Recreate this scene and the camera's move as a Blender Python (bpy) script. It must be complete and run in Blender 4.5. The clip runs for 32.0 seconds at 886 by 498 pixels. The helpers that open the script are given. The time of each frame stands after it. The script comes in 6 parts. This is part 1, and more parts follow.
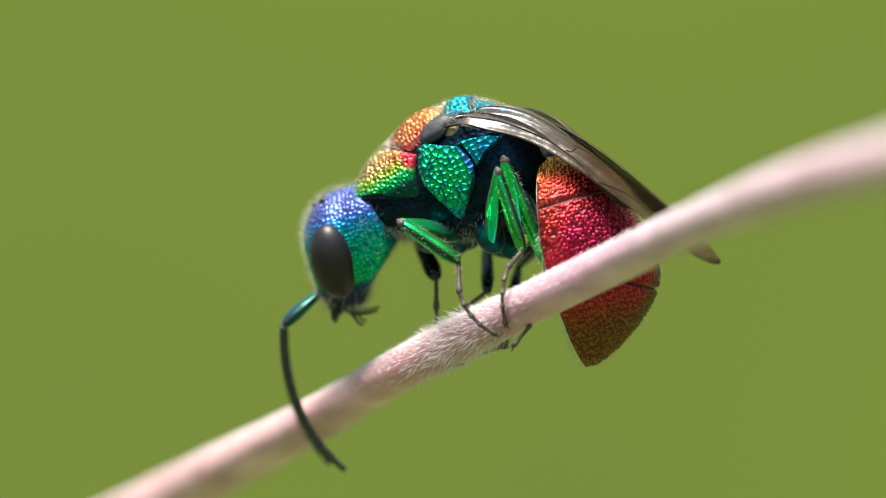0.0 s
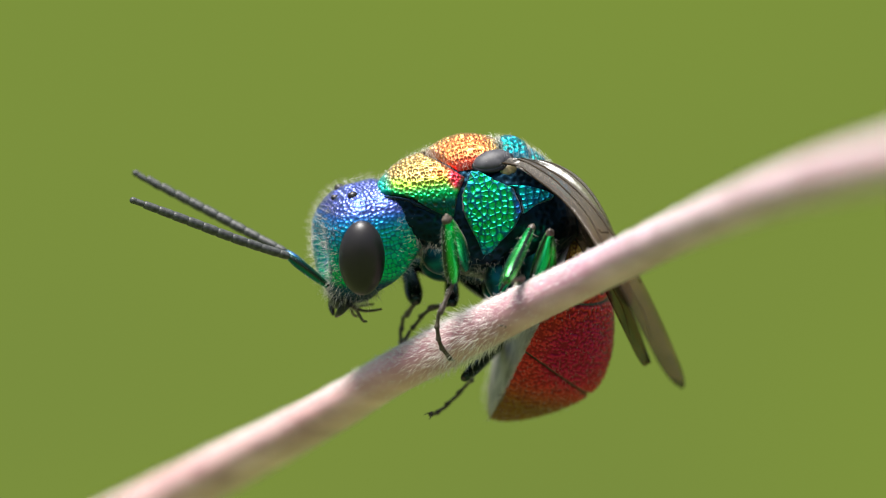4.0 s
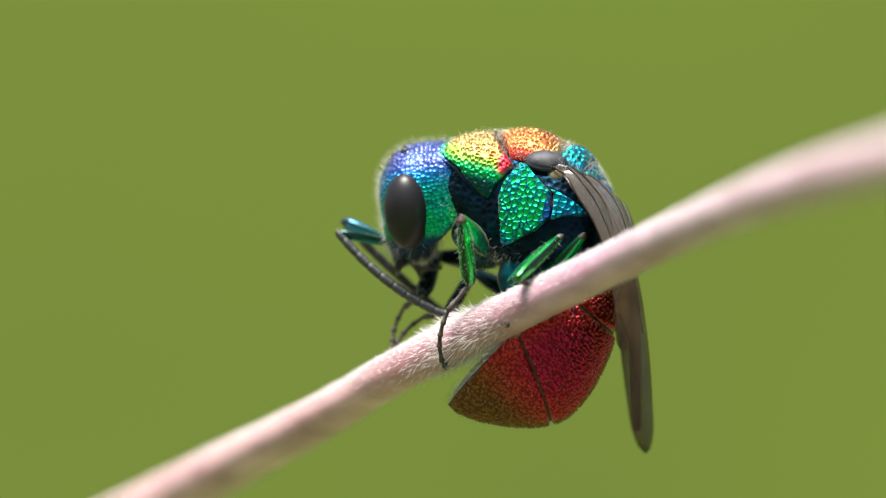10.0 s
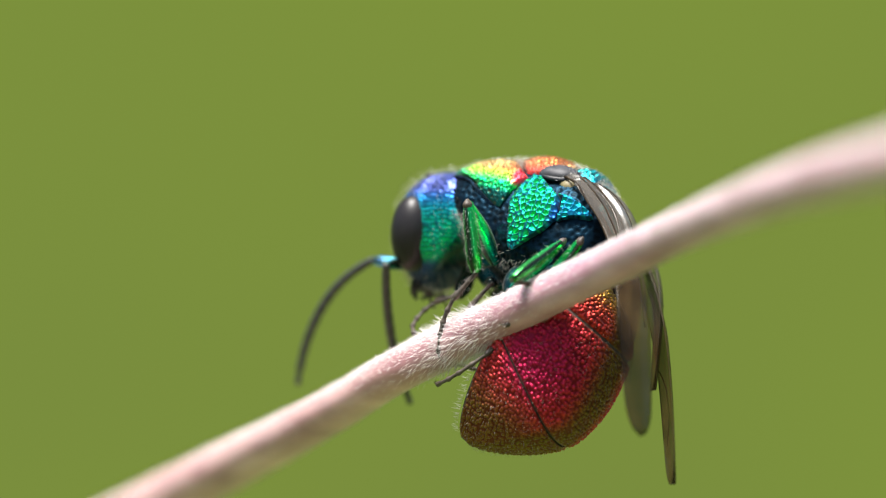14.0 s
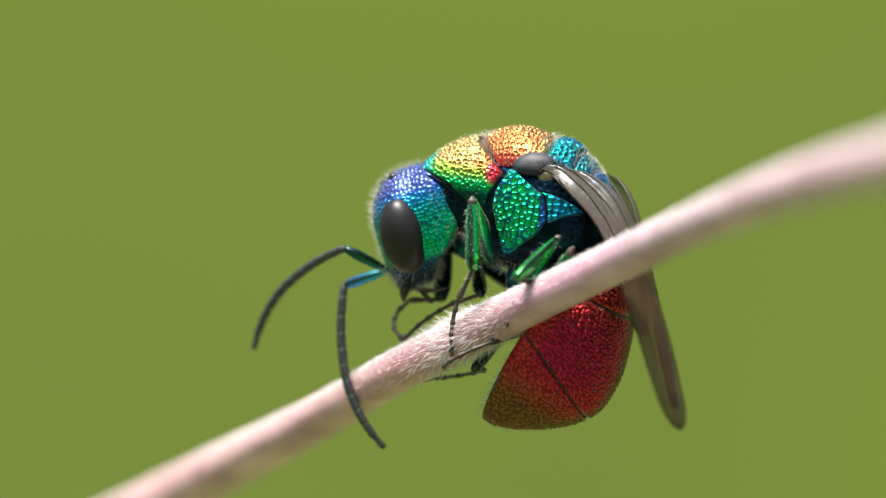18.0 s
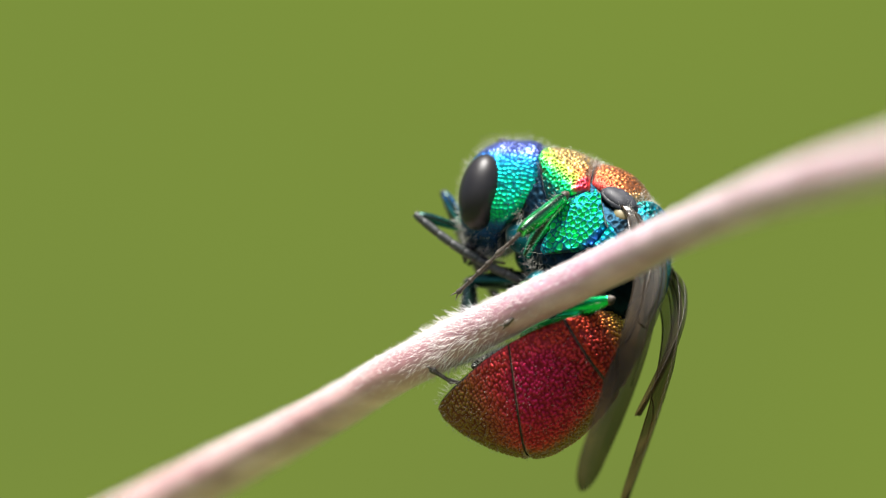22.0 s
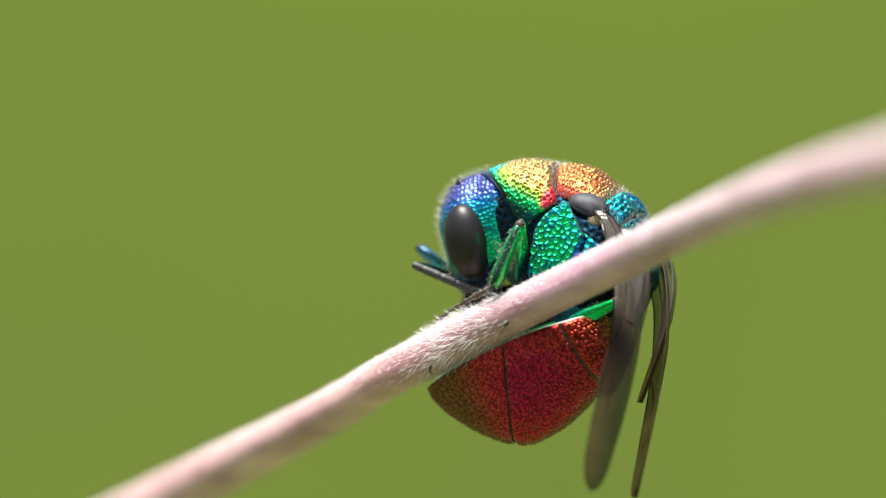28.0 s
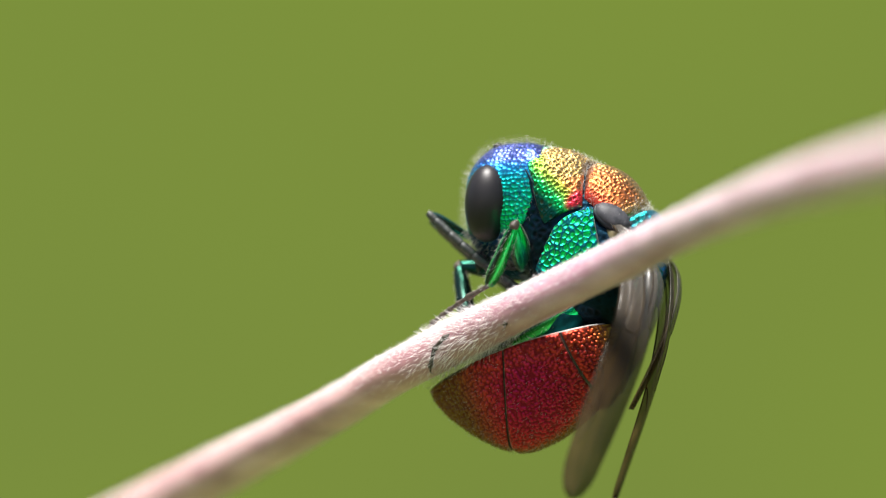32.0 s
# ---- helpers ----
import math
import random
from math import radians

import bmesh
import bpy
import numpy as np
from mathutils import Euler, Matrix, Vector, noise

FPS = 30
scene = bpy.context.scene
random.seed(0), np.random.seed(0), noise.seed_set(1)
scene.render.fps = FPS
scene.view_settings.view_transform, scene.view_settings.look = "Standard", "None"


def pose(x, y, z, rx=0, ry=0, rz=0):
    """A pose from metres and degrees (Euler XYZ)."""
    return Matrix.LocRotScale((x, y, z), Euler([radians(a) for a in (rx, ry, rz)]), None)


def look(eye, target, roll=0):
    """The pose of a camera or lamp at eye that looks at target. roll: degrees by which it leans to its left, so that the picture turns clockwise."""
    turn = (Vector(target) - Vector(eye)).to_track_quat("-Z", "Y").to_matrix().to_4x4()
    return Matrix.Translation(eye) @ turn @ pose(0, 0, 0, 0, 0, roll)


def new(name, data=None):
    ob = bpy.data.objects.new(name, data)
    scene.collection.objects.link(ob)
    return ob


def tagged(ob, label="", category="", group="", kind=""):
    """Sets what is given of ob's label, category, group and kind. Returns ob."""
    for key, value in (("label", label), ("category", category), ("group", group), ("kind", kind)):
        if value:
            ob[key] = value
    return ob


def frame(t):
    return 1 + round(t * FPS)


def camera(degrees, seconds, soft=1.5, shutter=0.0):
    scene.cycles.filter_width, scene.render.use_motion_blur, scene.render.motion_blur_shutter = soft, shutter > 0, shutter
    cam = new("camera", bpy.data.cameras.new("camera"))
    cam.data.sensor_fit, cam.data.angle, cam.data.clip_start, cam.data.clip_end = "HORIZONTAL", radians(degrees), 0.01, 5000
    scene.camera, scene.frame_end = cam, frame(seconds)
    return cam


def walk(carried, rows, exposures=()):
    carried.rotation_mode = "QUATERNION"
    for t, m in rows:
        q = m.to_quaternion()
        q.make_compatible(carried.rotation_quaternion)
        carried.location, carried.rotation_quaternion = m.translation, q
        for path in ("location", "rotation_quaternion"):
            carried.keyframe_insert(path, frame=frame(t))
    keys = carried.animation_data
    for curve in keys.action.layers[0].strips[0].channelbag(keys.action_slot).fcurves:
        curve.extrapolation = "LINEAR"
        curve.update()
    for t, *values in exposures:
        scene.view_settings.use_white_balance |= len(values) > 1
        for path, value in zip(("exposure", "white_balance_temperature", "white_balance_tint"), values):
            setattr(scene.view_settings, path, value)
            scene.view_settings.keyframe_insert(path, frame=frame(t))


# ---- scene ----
# All small things are drawn in millimetres; MM turns them into metres.
MM = 0.001
cam = camera(7.476, 32.0, soft=1.1, shutter=0.0)
cam.data.dof.use_dof = True
cam.data.dof.focus_distance = 0.1191
cam.data.dof.aperture_fstop = 56.0
walk(cam, [(0.0, look((0, -0.12, 0), (0, 0, 0))), (32.0, look((0, -0.12, 0), (0, 0, 0)))], exposures=[(0.0, 0.8), (32.0, 0.8)])

# ---- light: a bright, thinly veiled sky ----
SUN_UP, SUN_TURN = radians(76), radians(222)
world = bpy.data.worlds.new("sky")
scene.world = world
world.use_nodes = True
wn = world.node_tree.nodes
sky = wn.new("ShaderNodeTexSky")
sky.sky_type, sky.sun_disc = "NISHITA", False
sky.sun_elevation, sky.sun_rotation = SUN_UP, SUN_TURN
sky.dust_density = 4.0
world.node_tree.links.new(sky.outputs[0], wn["Background"].inputs[0])
wn["Background"].inputs[1].default_value = 0.088
sun = new("sun", bpy.data.lights.new("sun", "SUN"))
sun.data.energy, sun.data.angle, sun.data.color = 6.3, radians(26), (1.0, 0.97, 0.93)
sun_way = Vector((math.sin(SUN_TURN) * math.cos(SUN_UP), math.cos(SUN_TURN) * math.cos(SUN_UP), math.sin(SUN_UP)))
sun.matrix_world = look(sun_way * 5, (0, 0, 0))


# ---- materials ----
def material(name, rough=0.5, metal=0.0, colour=(0.5, 0.5, 0.5)):
    m = bpy.data.materials.new(name)
    m.use_nodes = True
    b = m.node_tree.nodes["Principled BSDF"]
    b.inputs["Roughness"].default_value = rough
    b.inputs["Metallic"].default_value = metal
    b.inputs["Base Color"].default_value = (*colour, 1)
    return m, m.node_tree, b


def node(tree, kind, **values):
    n = tree.nodes.new(kind)
    for key, value in values.items():
        n.inputs[key.replace("_", " ")].default_value = value
    return n


def grain(tree, scale, detail=3.0):
    """A noise in the object's own millimetres."""
    co = tree.nodes.new("ShaderNodeTexCoord")
    n = node(tree, "ShaderNodeTexNoise", Scale=scale * 1000.0, Detail=detail)
    tree.links.new(co.outputs["Object"], n.inputs["Vector"])
    return n.outputs["Fac"]


def relief(tree, b, fac, height, strength=0.6):
    bump = node(tree, "ShaderNodeBump", Strength=strength, Distance=height * MM)
    tree.links.new(fac, bump.inputs["Height"])
    tree.links.new(bump.outputs[0], b.inputs["Normal"])


def vary(tree, b, fac, dark, light, low=0.35, high=0.65):
    ramp = tree.nodes.new("ShaderNodeValToRGB")
    ramp.color_ramp.elements[0].position, ramp.color_ramp.elements[0].color = low, (*dark, 1)
    ramp.color_ramp.elements[1].position, ramp.color_ramp.elements[1].color = high, (*light, 1)
    tree.links.new(fac, ramp.inputs[0])
    tree.links.new(ramp.outputs[0], b.inputs["Base Color"])


def cuticle(name, rough, metal, bump_scale, bump_height, spread=0.25, fuzz=0.12, fuzz_tint=(1.0, 0.95, 0.8)):
    """Shining cuticle: its colour is the mesh's tint, painted shade included, a little uneven; fine cells in relief."""
    m, tree, b = material(name, rough, metal)
    b.inputs["Sheen Weight"].default_value = fuzz
    b.inputs["Sheen Tint"].default_value = (*fuzz_tint, 1)
    b.inputs["Sheen Roughness"].default_value = 0.35
    tint = tree.nodes.new("ShaderNodeVertexColor")
    tint.layer_name = "tint"
    hsv = tree.nodes.new("ShaderNodeHueSaturation")
    tree.links.new(tint.outputs[0], hsv.inputs["Color"])
    wide = grain(tree, 2.2, 2.0)
    shift = node(tree, "ShaderNodeMapRange")
    shift.inputs["To Min"].default_value, shift.inputs["To Max"].default_value = 1.0 - spread, 1.0 + spread
    tree.links.new(wide, shift.inputs["Value"])
    tree.links.new(shift.outputs[0], hsv.inputs["Value"])
    tree.links.new(hsv.outputs[0], b.inputs["Base Color"])
    co = tree.nodes.new("ShaderNodeTexCoord")
    cells = node(tree, "ShaderNodeTexVoronoi", Scale=bump_scale * 1000.0)
    cells.feature = "SMOOTH_F1"
    tree.links.new(co.outputs["Object"], cells.inputs["Vector"])
    relief(tree, b, cells.outputs["Distance"], bump_height, 0.5)
    return m


CUTICLE = cuticle("pitted_metallic_cuticle", 0.41, 0.92, 30.0, 0.005, 0.25, 0.15)
TERGITE = cuticle("finely_pitted_red_cuticle", 0.38, 0.9, 26.0, 0.006, 0.25, 0.3, (1.0, 0.66, 0.5))
LEGSHELL = cuticle("glossy_green_cuticle", 0.24, 0.9, 34.0, 0.004)

BLACK, _t, _b = material("black_cuticle", 0.42, 0.0)
_b.inputs["Specular IOR Level"].default_value = 0.36
vary(_t, _b, grain(_t, 6.0), (0.002, 0.003, 0.005), (0.008, 0.011, 0.016))
relief(_t, _b, grain(_t, 30.0), 0.008)
EYE, _t, _b = material("dark_faceted_eye", 0.40, 0.0)
_b.inputs["Specular IOR Level"].default_value = 0.38
vary(_t, _b, grain(_t, 1.2), (0.007, 0.006, 0.0065), (0.014, 0.012, 0.0125))
_c = _t.nodes.new("ShaderNodeTexCoord")
_v = node(_t, "ShaderNodeTexVoronoi", Scale=60000.0)
_t.links.new(_c.outputs["Object"], _v.inputs["Vector"])
relief(_t, _b, _v.outputs["Distance"], 0.002, 0.25)
TEGULA, _t, _b = material("grey_black_tegula", 0.5, 0.0)
_b.inputs["Specular IOR Level"].default_value = 0.25
vary(_t, _b, grain(_t, 8.0), (0.028, 0.029, 0.033), (0.06, 0.06, 0.066))
relief(_t, _b, grain(_t, 40.0), 0.003)
ANTENNA, _t, _b = material("dull_grey_black_antenna", 0.5, 0.0)
vary(_t, _b, grain(_t, 14.0), (0.016, 0.018, 0.017), (0.05, 0.055, 0.05))
relief(_t, _b, grain(_t, 45.0), 0.006)
TARSUS, _t, _b = material("brown_grey_tarsus", 0.55, 0.0)
vary(_t, _b, grain(_t, 10.0), (0.03, 0.022, 0.015), (0.085, 0.065, 0.048))
relief(_t, _b, grain(_t, 40.0), 0.006)
VENTER, _t, _b = material("pale_grey_belly", 0.5, 0.0)
vary(_t, _b, grain(_t, 3.0), (0.22, 0.21, 0.19), (0.5, 0.48, 0.44))
relief(_t, _b, grain(_t, 20.0), 0.01)
SETA, _t, _b = material("white_hair", 0.45, 0.0)
vary(_t, _b, grain(_t, 4.0), (0.42, 0.40, 0.34), (0.7, 0.68, 0.62))
DOWN, _t, _b = material("pale_stem_down", 0.5, 0.0)
vary(_t, _b, grain(_t, 3.0), (0.80, 0.74, 0.72), (0.95, 0.92, 0.90))
BRISTLE, _t, _b = material("grey_leg_bristle", 0.5, 0.0)
vary(_t, _b, grain(_t, 4.0), (0.36, 0.35, 0.31), (0.58, 0.56, 0.52))
MEMBRANE, _t, _b = material("pale_wing_root", 0.5, 0.0)
vary(_t, _b, grain(_t, 6.0), (0.10, 0.08, 0.035), (0.22, 0.18, 0.08))
VEIN, _t, _b = material("dark_brown_wing_vein", 0.6, 0.0)
_b.inputs["Specular IOR Level"].default_value = 0.1
vary(_t, _b, grain(_t, 5.0), (0.014, 0.009, 0.005), (0.035, 0.024, 0.013))

WING, _t, _b = material("smoky_wing_membrane", 0.24, 0.0)
_c = _t.nodes.new("ShaderNodeTexCoord")
_x = _t.nodes.new("ShaderNodeSeparateXYZ")
_t.links.new(_c.outputs["Object"], _x.inputs[0])
# the root third is greyer, glossier and clearer: silvery sky sheen put into its colour
_w = _t.nodes.new("ShaderNodeMapRange")
_w.inputs["From Min"].default_value, _w.inputs["From Max"].default_value = -2.6 * MM, -1.0 * MM
_t.links.new(_x.outputs["X"], _w.inputs["Value"])
_r = _t.nodes.new("ShaderNodeValToRGB")
_r.color_ramp.elements[0].position, _r.color_ramp.elements[0].color = 0.35, (0.036, 0.022, 0.009, 1)
_r.color_ramp.elements[1].position, _r.color_ramp.elements[1].color = 0.65, (0.068, 0.043, 0.017, 1)
_t.links.new(grain(_t, 1.6), _r.inputs[0])
_k = _t.nodes.new("ShaderNodeMix")
_k.data_type = "RGBA"
_k.inputs[7].default_value = (0.105, 0.092, 0.074, 1)
_t.links.new(_w.outputs[0], _k.inputs[0])
_t.links.new(_r.outputs[0], _k.inputs[6])
_t.links.new(_k.outputs[2], _b.inputs["Base Color"])
_f = _t.nodes.new("ShaderNodeMapRange")
_f.inputs["To Min"].default_value, _f.inputs["To Max"].default_value = 0.56, 0.72
_t.links.new(grain(_t, 1.1), _f.inputs["Value"])
_a = _t.nodes.new("ShaderNodeMix")
_a.inputs[3].default_value = 0.46
_t.links.new(_w.outputs[0], _a.inputs[0])
_t.links.new(_f.outputs[0], _a.inputs[2])
_t.links.new(_a.outputs[0], _b.inputs["Alpha"])
_g = _t.nodes.new("ShaderNodeMapRange")
_g.inputs["To Min"].default_value, _g.inputs["To Max"].default_value = 0.18, 0.6
_t.links.new(_w.outputs[0], _g.inputs["Value"])
_t.links.new(_g.outputs[0], _b.inputs["Specular IOR Level"])
relief(_t, _b, grain(_t, 5.0), 0.03, 0.35)

STEM, _t, _b = material("pink_downy_stem", 0.5, 0.0)
_b.inputs["Coat Weight"].default_value, _b.inputs["Coat Roughness"].default_value = 1.0, 0.36
_c = _t.nodes.new("ShaderNodeTexCoord")
_m = _t.nodes.new("ShaderNodeMapping")
_m.inputs["Scale"].default_value = (700, 700, 2200)
_m.inputs["Rotation"].default_value = (0, radians(-26), 0)
_t.links.new(_c.outputs["Object"], _m.inputs[0])
_n = node(_t, "ShaderNodeTexNoise", Scale=1.0, Detail=5.0)
_t.links.new(_m.outputs[0], _n.inputs["Vector"])
vary(_t, _b, _n.outputs["Fac"], (0.36, 0.15, 0.195), (0.70, 0.44, 0.505), 0.3, 0.7)
# tawny towards one end, mauve towards the other
_h = _t.nodes.new("ShaderNodeMapRange")
_h.inputs["From Min"].default_value, _h.inputs["From Max"].default_value = -1.2 * MM, 2.2 * MM
_k = _t.nodes.new("ShaderNodeMix")
_k.data_type, _k.blend_type = "RGBA", "MULTIPLY"
_k.inputs[0].default_value = 1.0
_q = _t.nodes.new("ShaderNodeMix")
_q.data_type = "RGBA"
_q.inputs[6].default_value, _q.inputs[7].default_value = (1.04, 0.95, 0.80, 1), (1.0, 0.92, 1.0, 1)
_t.links.new(_h.outputs[0], _q.inputs[0])
_t.links.new(_q.outputs[2], _k.inputs[7])
_t.links.new(_b.inputs["Base Color"].links[0].from_socket, _k.inputs[6])
_t.links.new(_k.outputs[2], _b.inputs["Base Color"])
# the node is duller and browner than the rest
_x = _t.nodes.new("ShaderNodeSeparateXYZ")
_t.links.new(_c.outputs["Object"], _x.inputs[0])
_t.links.new(_x.outputs["X"], _h.inputs["Value"])
_g = _t.nodes.new("ShaderNodeValToRGB")
for _p, _v in ((0.0, 0.0), (0.35, 0.75), (0.62, 0.75)):
    (_g.color_ramp.elements[0] if _p == 0.0 else _g.color_ramp.elements.new(_p)).color = (_v, _v, _v, 1)
_g.color_ramp.elements[-1].color = (0, 0, 0, 1)
_w = _t.nodes.new("ShaderNodeMapRange")
_w.inputs["From Min"].default_value, _w.inputs["From Max"].default_value = -0.45 * MM, 1.75 * MM
_t.links.new(_x.outputs["X"], _w.inputs["Value"])
_t.links.new(_w.outputs[0], _g.inputs[0])
_k = _t.nodes.new("ShaderNodeMix")
_k.data_type, _k.blend_type = "RGBA", "MULTIPLY"
_k.inputs[7].default_value = (0.72, 0.64, 0.64, 1)
_t.links.new(_g.outputs[0], _k.inputs[0])
_t.links.new(_b.inputs["Base Color"].links[0].from_socket, _k.inputs[6])
_t.links.new(_k.outputs[2], _b.inputs["Base Color"])
_b.inputs["Sheen Weight"].default_value = 0.25
_b.inputs["Sheen Roughness"].default_value = 0.45
_b.inputs["Subsurface Weight"].default_value = 0.2
_b.inputs["Subsurface Scale"].default_value = 1.0
_b.inputs["Subsurface Radius"].default_value = (0.00018, 0.0001, 0.0001)
relief(_t, _b, _n.outputs["Fac"], 0.02, 0.35)

MEADOW, _t, _b = material("far_meadow", 0.9, 0.0)
vary(_t, _b, grain(_t, 0.00002), (0.055, 0.075, 0.018), (0.09, 0.115, 0.03))
# the backdrop emits its own brightness; sun and sky do not light it
BACK = bpy.data.materials.new("glowing_green_distance")
BACK.use_nodes = True
_t = BACK.node_tree
_t.nodes.clear()
_o = _t.nodes.new("ShaderNodeOutputMaterial")
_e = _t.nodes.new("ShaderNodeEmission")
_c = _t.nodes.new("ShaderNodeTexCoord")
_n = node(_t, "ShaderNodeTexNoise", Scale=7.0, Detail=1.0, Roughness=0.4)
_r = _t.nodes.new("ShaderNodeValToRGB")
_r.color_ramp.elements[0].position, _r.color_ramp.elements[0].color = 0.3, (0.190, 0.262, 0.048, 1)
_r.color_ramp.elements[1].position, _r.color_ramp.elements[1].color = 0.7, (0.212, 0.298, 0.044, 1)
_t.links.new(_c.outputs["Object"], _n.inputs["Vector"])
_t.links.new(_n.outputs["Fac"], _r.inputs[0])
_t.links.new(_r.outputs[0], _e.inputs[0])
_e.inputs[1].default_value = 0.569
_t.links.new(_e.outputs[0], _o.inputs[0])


# ---- mesh tools (millimetres in, metres out) ----
def mesh_of(name, verts, faces, mat, tint=None, smooth=True):
    me = bpy.data.meshes.new(name)
    v = np.asarray(verts, float) * MM
    me.from_pydata(v.tolist(), [], faces)
    if smooth:
        me.polygons.foreach_set("use_smooth", np.ones(len(me.polygons), bool))
    if tint is not None:
        layer = me.color_attributes.new("tint", "FLOAT_COLOR", "POINT")
        full = np.ones((len(v), 4))
        full[:, :3] = tint
        layer.data.foreach_set("color", full.ravel())
    me.materials.append(mat)
    me.update()
    return me


def part(name, shape, mat, parent, label="", tint=None):
    """Links a shape (vertices, faces) as one mesh object under a thing or a part."""
    ob = new(name, mesh_of(name, shape[0], shape[1], mat, tint))
    ob.parent = parent
    if label:
        ob["label"] = label
    return ob


def sheet(grid, wrap=False):
    """Quads over a grid of points of shape (rows, columns, 3)."""
    m, n = grid.shape[:2]
    idx = np.arange(m * n).reshape(m, n)
    if wrap:
        idx = np.concatenate([idx, idx[:, :1]], 1)
    a, b, c, d = idx[:-1, :-1], idx[:-1, 1:], idx[1:, 1:], idx[1:, :-1]
    faces = np.stack([a, b, c, d], -1).reshape(-1, 4)
    return grid.reshape(-1, 3), faces.tolist()


def join(*shapes):
    verts, faces, k = [], [], 0
    for v, f in shapes:
        verts.append(np.asarray(v, float))
        faces += [[i + k for i in q] for q in f]
        k += len(v)
    return np.concatenate(verts), faces


def spline(knots, s):
    """A smooth way through a few stations: knots rows of (s, values...)."""
    k = np.asarray(knots, float)
    out = []
    for j in range(1, k.shape[1]):
        x, y = k[:, 0], k[:, j]
        d = np.diff(y) / np.diff(x)
        m = np.concatenate([[d[0]], (d[:-1] + d[1:]) / 2, [d[-1]]])
        i = np.clip(np.searchsorted(x, s, side="right") - 1, 0, len(x) - 2)
        h = x[i + 1] - x[i]
        u = (s - x[i]) / h
        out.append((2 * u**3 - 3 * u**2 + 1) * y[i] + (u**3 - 2 * u**2 + u) * h * m[i] + (3 * u**2 - 2 * u**3) * y[i + 1] + (u**3 - u**2) * h * m[i + 1])
    return np.stack(out, -1)


def tube(path, radii, n=14):
    """A round tube along a path of points, closed at its ends."""
    p = np.asarray(path, float)
    r = np.broadcast_to(np.asarray(radii, float), (len(p),))
    d = np.gradient(p, axis=0)
    d /= np.linalg.norm(d, axis=1)[:, None] + 1e-12
    ref = np.eye(3)[int(np.argmin(abs(d).max(0)))] + 0.013
    u = np.cross(d, ref)
    u /= np.linalg.norm(u, axis=1)[:, None]
    w = np.cross(d, u)
    a = np.linspace(0, 2 * np.pi, n, endpoint=False)
    g = p[:, None] + r[:, None, None] * (np.cos(a)[None, :, None] * u[:, None] + np.sin(a)[None, :, None] * w[:, None])
    v, f = sheet(g, True)
    m = len(p)
    f = f + [list(range(n))[::-1], list(range((m - 1) * n, m * n))]
    return v, f


def ball(centre, half, n=24, m=16):
    """An egg: half sizes along x, y, z."""
    th = np.linspace(0.02, np.pi - 0.02, m)
    ph = np.linspace(0, 2 * np.pi, n, endpoint=False)
    g = np.stack([np.outer(np.sin(th), np.cos(ph)), np.outer(np.sin(th), np.sin(ph)), np.outer(np.cos(th), np.ones(n))], -1)
    v, f = sheet(g * np.asarray(half) + np.asarray(centre), True)
    return v, f + [list(range(n)), list(range((m - 1) * n, m * n))[::-1]]


def cells(p, size, seed=0, walls=False):
    """Distance to the nearest of a jittered lattice of points, in units of the lattice."""
    q = np.asarray(p, float) / size + seed * 17.3
    base = np.floor(q).astype(int)
    best = np.full(q.shape[:-1], 9.0)
    second = best.copy()
    for off in np.ndindex(3, 3, 3):
        c = base + np.array(off) - 1
        h = (c[..., 0] * 73856093) ^ (c[..., 1] * 19349663) ^ (c[..., 2] * 83492791)
        j = np.stack([((h * k) % 1000003) / 1000003.0 for k in (7919, 104729, 15487)], -1)
        d = np.linalg.norm(c + 0.15 + 0.7 * j - q, axis=-1)
        second = np.minimum(second, np.maximum(best, d))
        best = np.minimum(best, d)
    return (best, second) if walls else best


def pitted(p, size, seed):
    """A net of narrow rounded walls between round bowls: 1 on the walls, 0 on the pit floors."""
    a, b = cells(p, size, seed, True)
    w = np.clip((b - a) / 0.62, 0, 1)
    bowl = np.clip(1 - a / 0.62, 0, 1)
    return np.clip(1 - w * w * (3 - 2 * w) * 0.75 - 0.25 * bowl, 0, 1)


def normals(grid):
    du = np.gradient(grid, axis=0)
    dv = np.gradient(grid, axis=1)
    n = np.cross(du, dv)
    return n / (np.linalg.norm(n, axis=-1, keepdims=True) + 1e-12)


def blend(a, b, u):
    u = np.clip(u, 0, 1)[..., None]
    u = u * u * (3 - 2 * u)
    return np.asarray(a) * (1 - u) + np.asarray(b) * u


